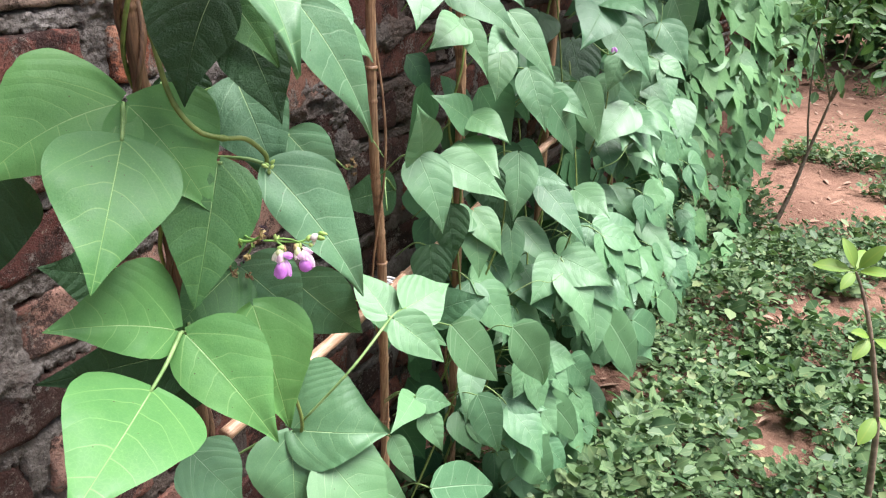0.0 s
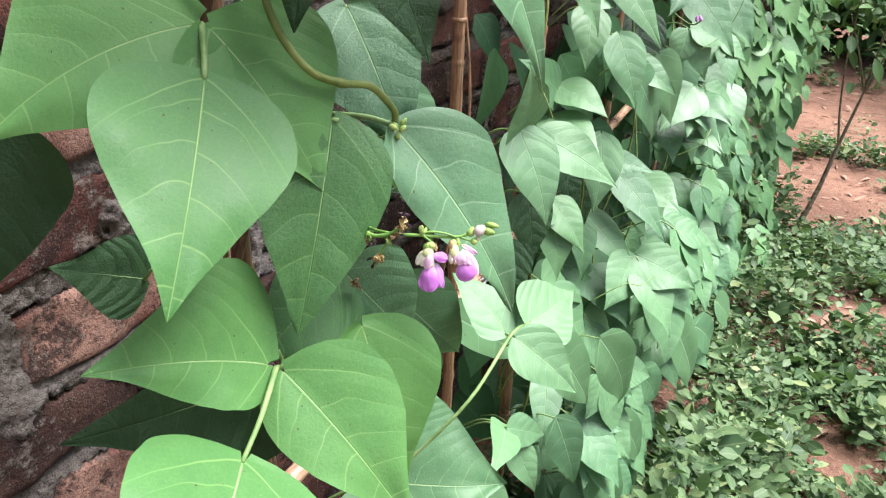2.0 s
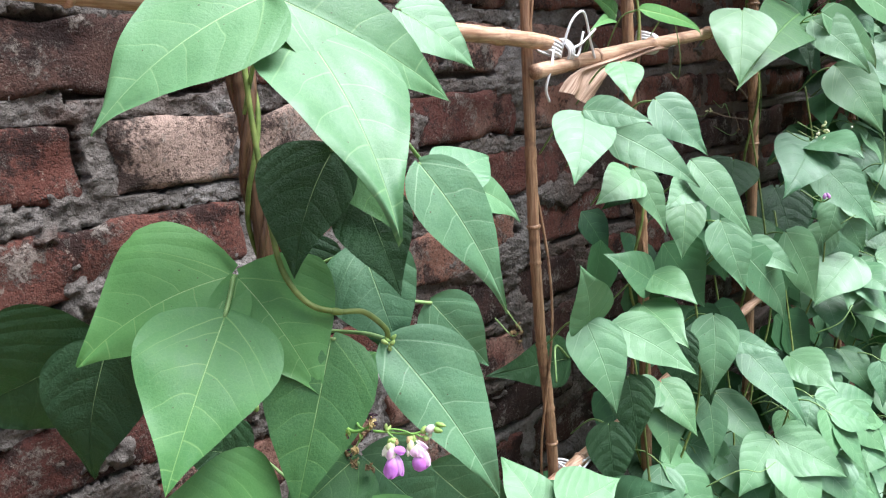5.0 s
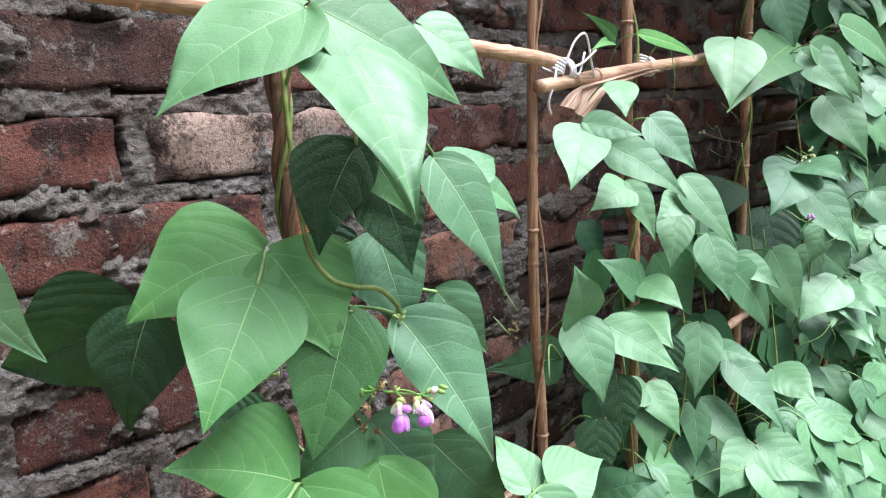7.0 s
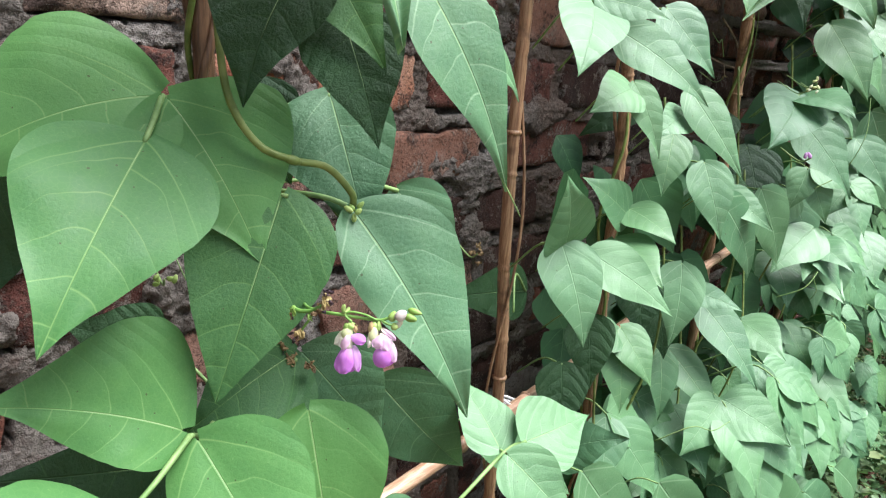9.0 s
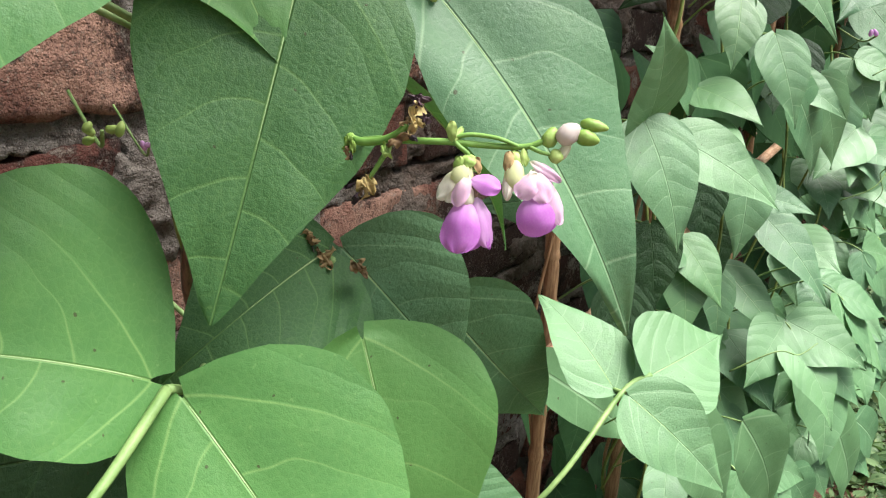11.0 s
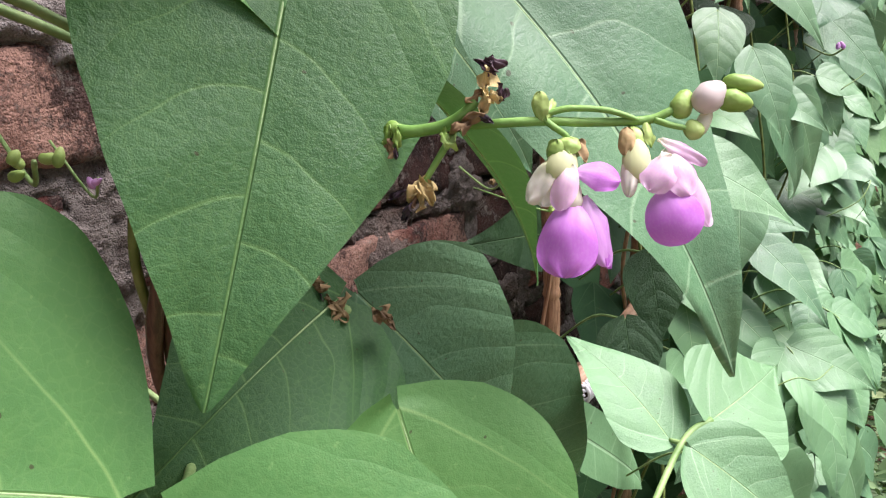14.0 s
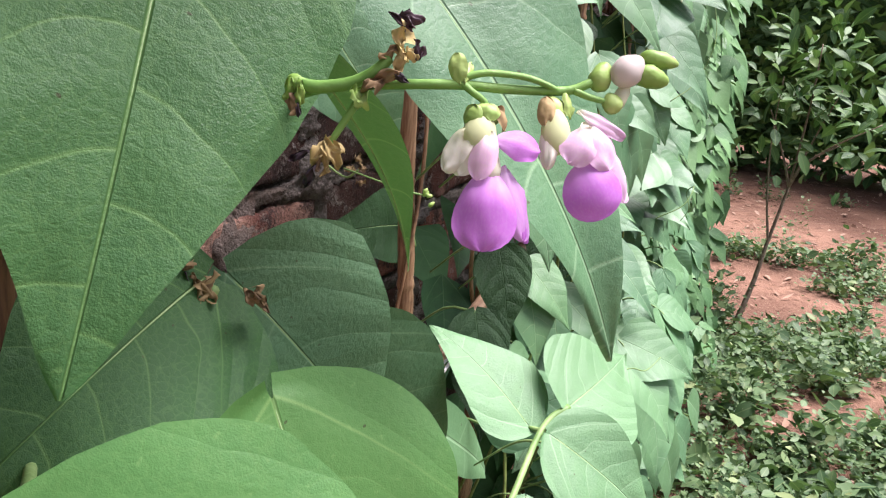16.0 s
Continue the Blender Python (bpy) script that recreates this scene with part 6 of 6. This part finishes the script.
for x, y, z, w, l, a, m in ((-21.9, 2.6, -1.5, 0.7, 1.5, 15, POD), (-20.7, 2.3, -1.3, 0.7, 1.6, -10, POD), (-21.4, 1.0, -1.5, 0.6, 1.3, 8, WITHERED), (-20.9, 0.4, -1.6, 0.35, 0.8, -10, BLACKENED),
                            (-10.6, 6.6, 1.1, 0.55, 1.5, 60, WITHERED), (-9.7, 7.4, 1.2, 0.75, 1.9, -22, TAN), (-9.0, 8.2, 0.9, 0.7, 2.0, 12, TAN), (-9.5, 5.6, 1.2, 0.8, 1.2, 20, TAN), (-8.2, 6.6, 1.2, 0.5, 1.0, -40, TAN),
                            (-9.2, 10.5, 1.0, 0.6, 1.7, -62, BLACKENED), (-8.1, 10.9, 1.0, 0.55, 1.5, -85, BLACKENED), (-8.8, 9.8, 1.2, 0.5, 1.2, 30, BLACKENED), (-7.6, 7.2, 1.2, 0.6, 1.1, -20, BLACKENED), (-7.1, 6.8, 1.0, 0.45, 0.9, 35, BLACKENED),
                            (-10.9, 4.0, 1.2, 0.8, 1.5, 72, WITHERED), (-12.4, 3.0, 1.0, 0.9, 1.6, 58, WITHERED), (-9.6, 3.9, 1.2, 0.5, 1.1, -60, BLACKENED), (-13.2, 1.7, 0.8, 0.9, 1.4, 20, POD), (-14.4, 1.5, 0.7, 0.7, 1.3, -14, POD)):
    petal("withered_petal", spray, (x, y, z), w, l, a, 0.45, m, (0.7 * math.sin(x * 3), 0.5 * math.cos(y * 4), 1), 0.2, 0.5)
stalk("withered_stalk", [(-13.8, 1.8, 0.2), (-15.4, -0.6, -0.6), (-17.4, -3.6, -1.6)], 0.46, SPRAY_STALK)
for x, y, w, l, a, m in ((-18.2, -4.4, 0.8, 1.9, 34, TAN), (-17.0, -4.6, 0.8, 1.9, -28, TAN), (-17.8, -5.3, 0.7, 1.7, 8, TAN), (-16.6, -4.0, 0.7, 1.3, -60, TAN), (-18.6, -5.6, 0.5, 1.2, 20, WITHERED), (-20.6, -4.9, 0.45, 1.3, 66, BLACKENED), (-19.4, -7.2, 0.55, 1.5, 30, BLACKENED)):
    petal("withered_petal", spray, (x, y, -1.2), w, l, a, 0.4, m, (0.7 * math.sin(x * 5), 0.5 * math.cos(y * 3), 1), 0.2, 0.5)


def bud_cluster(at, count, size, material, label, seed, run=None):
    o = root("bud_cluster", at, label, "buds")
    rnd = random.Random(seed)
    here = (FACE.transposed() @ (Vector(at) - HUB)) / MM
    for k in range(count):
        c = Vector((rnd.gauss(0, size * 1.1), rnd.gauss(0, size * 0.9), rnd.gauss(0, size * 0.5)))
        if material is WITHERED:
            for turn in (0, 1, 2):
                petal("withered_petal", o, c + Vector((rnd.gauss(0, 0.4), rnd.gauss(0, 0.4), 0.3 * turn)), size * rnd.uniform(0.2, 0.4), size * rnd.uniform(0.5, 0.95), rnd.uniform(-150, 150), size * 0.2,
                      BLACKENED if rnd.random() < 0.12 else WITHERED, (rnd.gauss(0, 0.7), rnd.gauss(0, 0.7), 1.0), 0.3, 0.55)
        else:
            blob("bud", o, c, (size * 0.42, size * rnd.uniform(0.6, 0.9), size * 0.42), rnd.uniform(-120, 60), material, 0.25)
    a, b = run or ((-0.012, 0.006, -0.006), (-0.035, 0.012, 0.004))
    tube("stalk", [Vector(at), Vector(at) + Vector(a), Vector(at) + Vector(b)], 0.0002 * size, STALK, o, 6, 5)
    return o


bud_cluster((0.224, 0.334, 0.664), 7, 2.4, POD, "tiny green buds at the end of a bean shoot", 1)
bud_cluster((0.215, 1.014, 0.701), 6, 3.4, CREAM, "small creamy withered bean blooms", 5)
bud_cluster((0.218, 1.000, 0.712), 4, 3.0, CREAM, "small creamy withered bean blooms", 6)
bud_cluster((0.2158, 0.3976, 0.6045), 5, 1.3, POD, "tiny green buds on a thin shoot", 7, ((-0.006, -0.001, 0.0008), (-0.026, 0.004, 0.003)))
bud_cluster((0.16, 0.294, 0.627), 5, 2.6, POD, "small green buds on a shaded shoot", 9)
bud_cluster((0.15, 0.313, 0.620), 2, 1.8, PETAL, "small half-hidden pink bean bud", 10)
bud_cluster((0.232, 0.980, 0.638), 2, 4.5, PETAL, "small half-hidden pink bean bud", 11)
bud_cluster((0.10, 0.596, 0.569), 5, 3.2, WITHERED, "shrivelled brown blooms near a stake", 12)


def tendril(points, r=0.0006):
    o = root("tendril", points[0], "thin pale green bean tendril", "tendril", "bean tendrils")
    tube("shoot", points, lambda t: r * (1 - 0.5 * t), STALK, o, 6, 8)
    return o


tendril([(0.240, 0.93, 0.500), (0.262, 0.935, 0.515), (0.268, 0.95, 0.530), (0.262, 0.965, 0.522), (0.266, 0.975, 0.505), (0.260, 0.985, 0.49)])
tendril([(0.225, 0.700, 0.42), (0.25, 0.71, 0.44), (0.262, 0.725, 0.436), (0.27, 0.74, 0.442)])
tendril([(0.230, 1.03, 0.60), (0.25, 1.05, 0.62), (0.262, 1.06, 0.66), (0.255, 1.08, 0.70)])
tendril([(0.140, 0.745, 0.81), (0.165, 0.735, 0.83), (0.172, 0.742, 0.80), (0.165, 0.755, 0.775), (0.15, 0.77, 0.78)])
tendril([(0.150, 0.906, 0.730), (0.155, 0.88, 0.745), (0.16, 0.86, 0.742), (0.158, 0.845, 0.750)], 0.0005)
tendril([(0.135, 1.02, 0.70), (0.15, 0.99, 0.73), (0.155, 0.97, 0.775), (0.15, 0.96, 0.81)], 0.0005)
tendril([(0.266, 0.368, 0.685), (0.270, 0.372, 0.676), (0.272, 0.378, 0.667)], 0.0004)
bud_cluster((0.203, 0.326, 0.598), 3, 3.2, WITHERED, "shrivelled brown blooms on a leaf joint", 2)
bud_cluster((0.199, 0.322, 0.596), 3, 3.2, WITHERED, "shrivelled brown blooms on a leaf joint", 3)

dry = "thin dry brown flower stalk by a stake"
vine_stem([(0.120, 0.917, 0.736), (0.115, 0.985, 0.724), (0.125, 1.047, 0.715)], 0.0007, dry, BARK)
vine_stem([(0.120, 0.967, 0.768), (0.120, 1.014, 0.750), (0.120, 1.038, 0.732), (0.128, 1.043, 0.710)], 0.0009, dry, BARK)
vine_stem([(0.118, 1.000, 0.722), (0.120, 1.002, 0.712), (0.120, 1.003, 0.705)], 0.0005, dry, BARK)
bud_cluster((0.122, 0.916, 0.735), 3, 2.2, CREAM, "small creamy withered bean blooms", 21)
bud_cluster((0.122, 0.998, 0.707), 2, 2.0, WITHERED, "shrivelled brown blooms on a dry stalk", 22)
bud_cluster((0.225, 0.947, 0.707), 3, 2.6, PALE, "tiny pale pink bean blooms", 23)
bud_cluster((0.225, 1.032, 0.705), 2, 2.6, PALE, "tiny pale pink bean blooms", 24)
bud_cluster((0.225, 1.064, 0.693), 2, 2.4, PALE, "tiny pale pink bean blooms", 25)
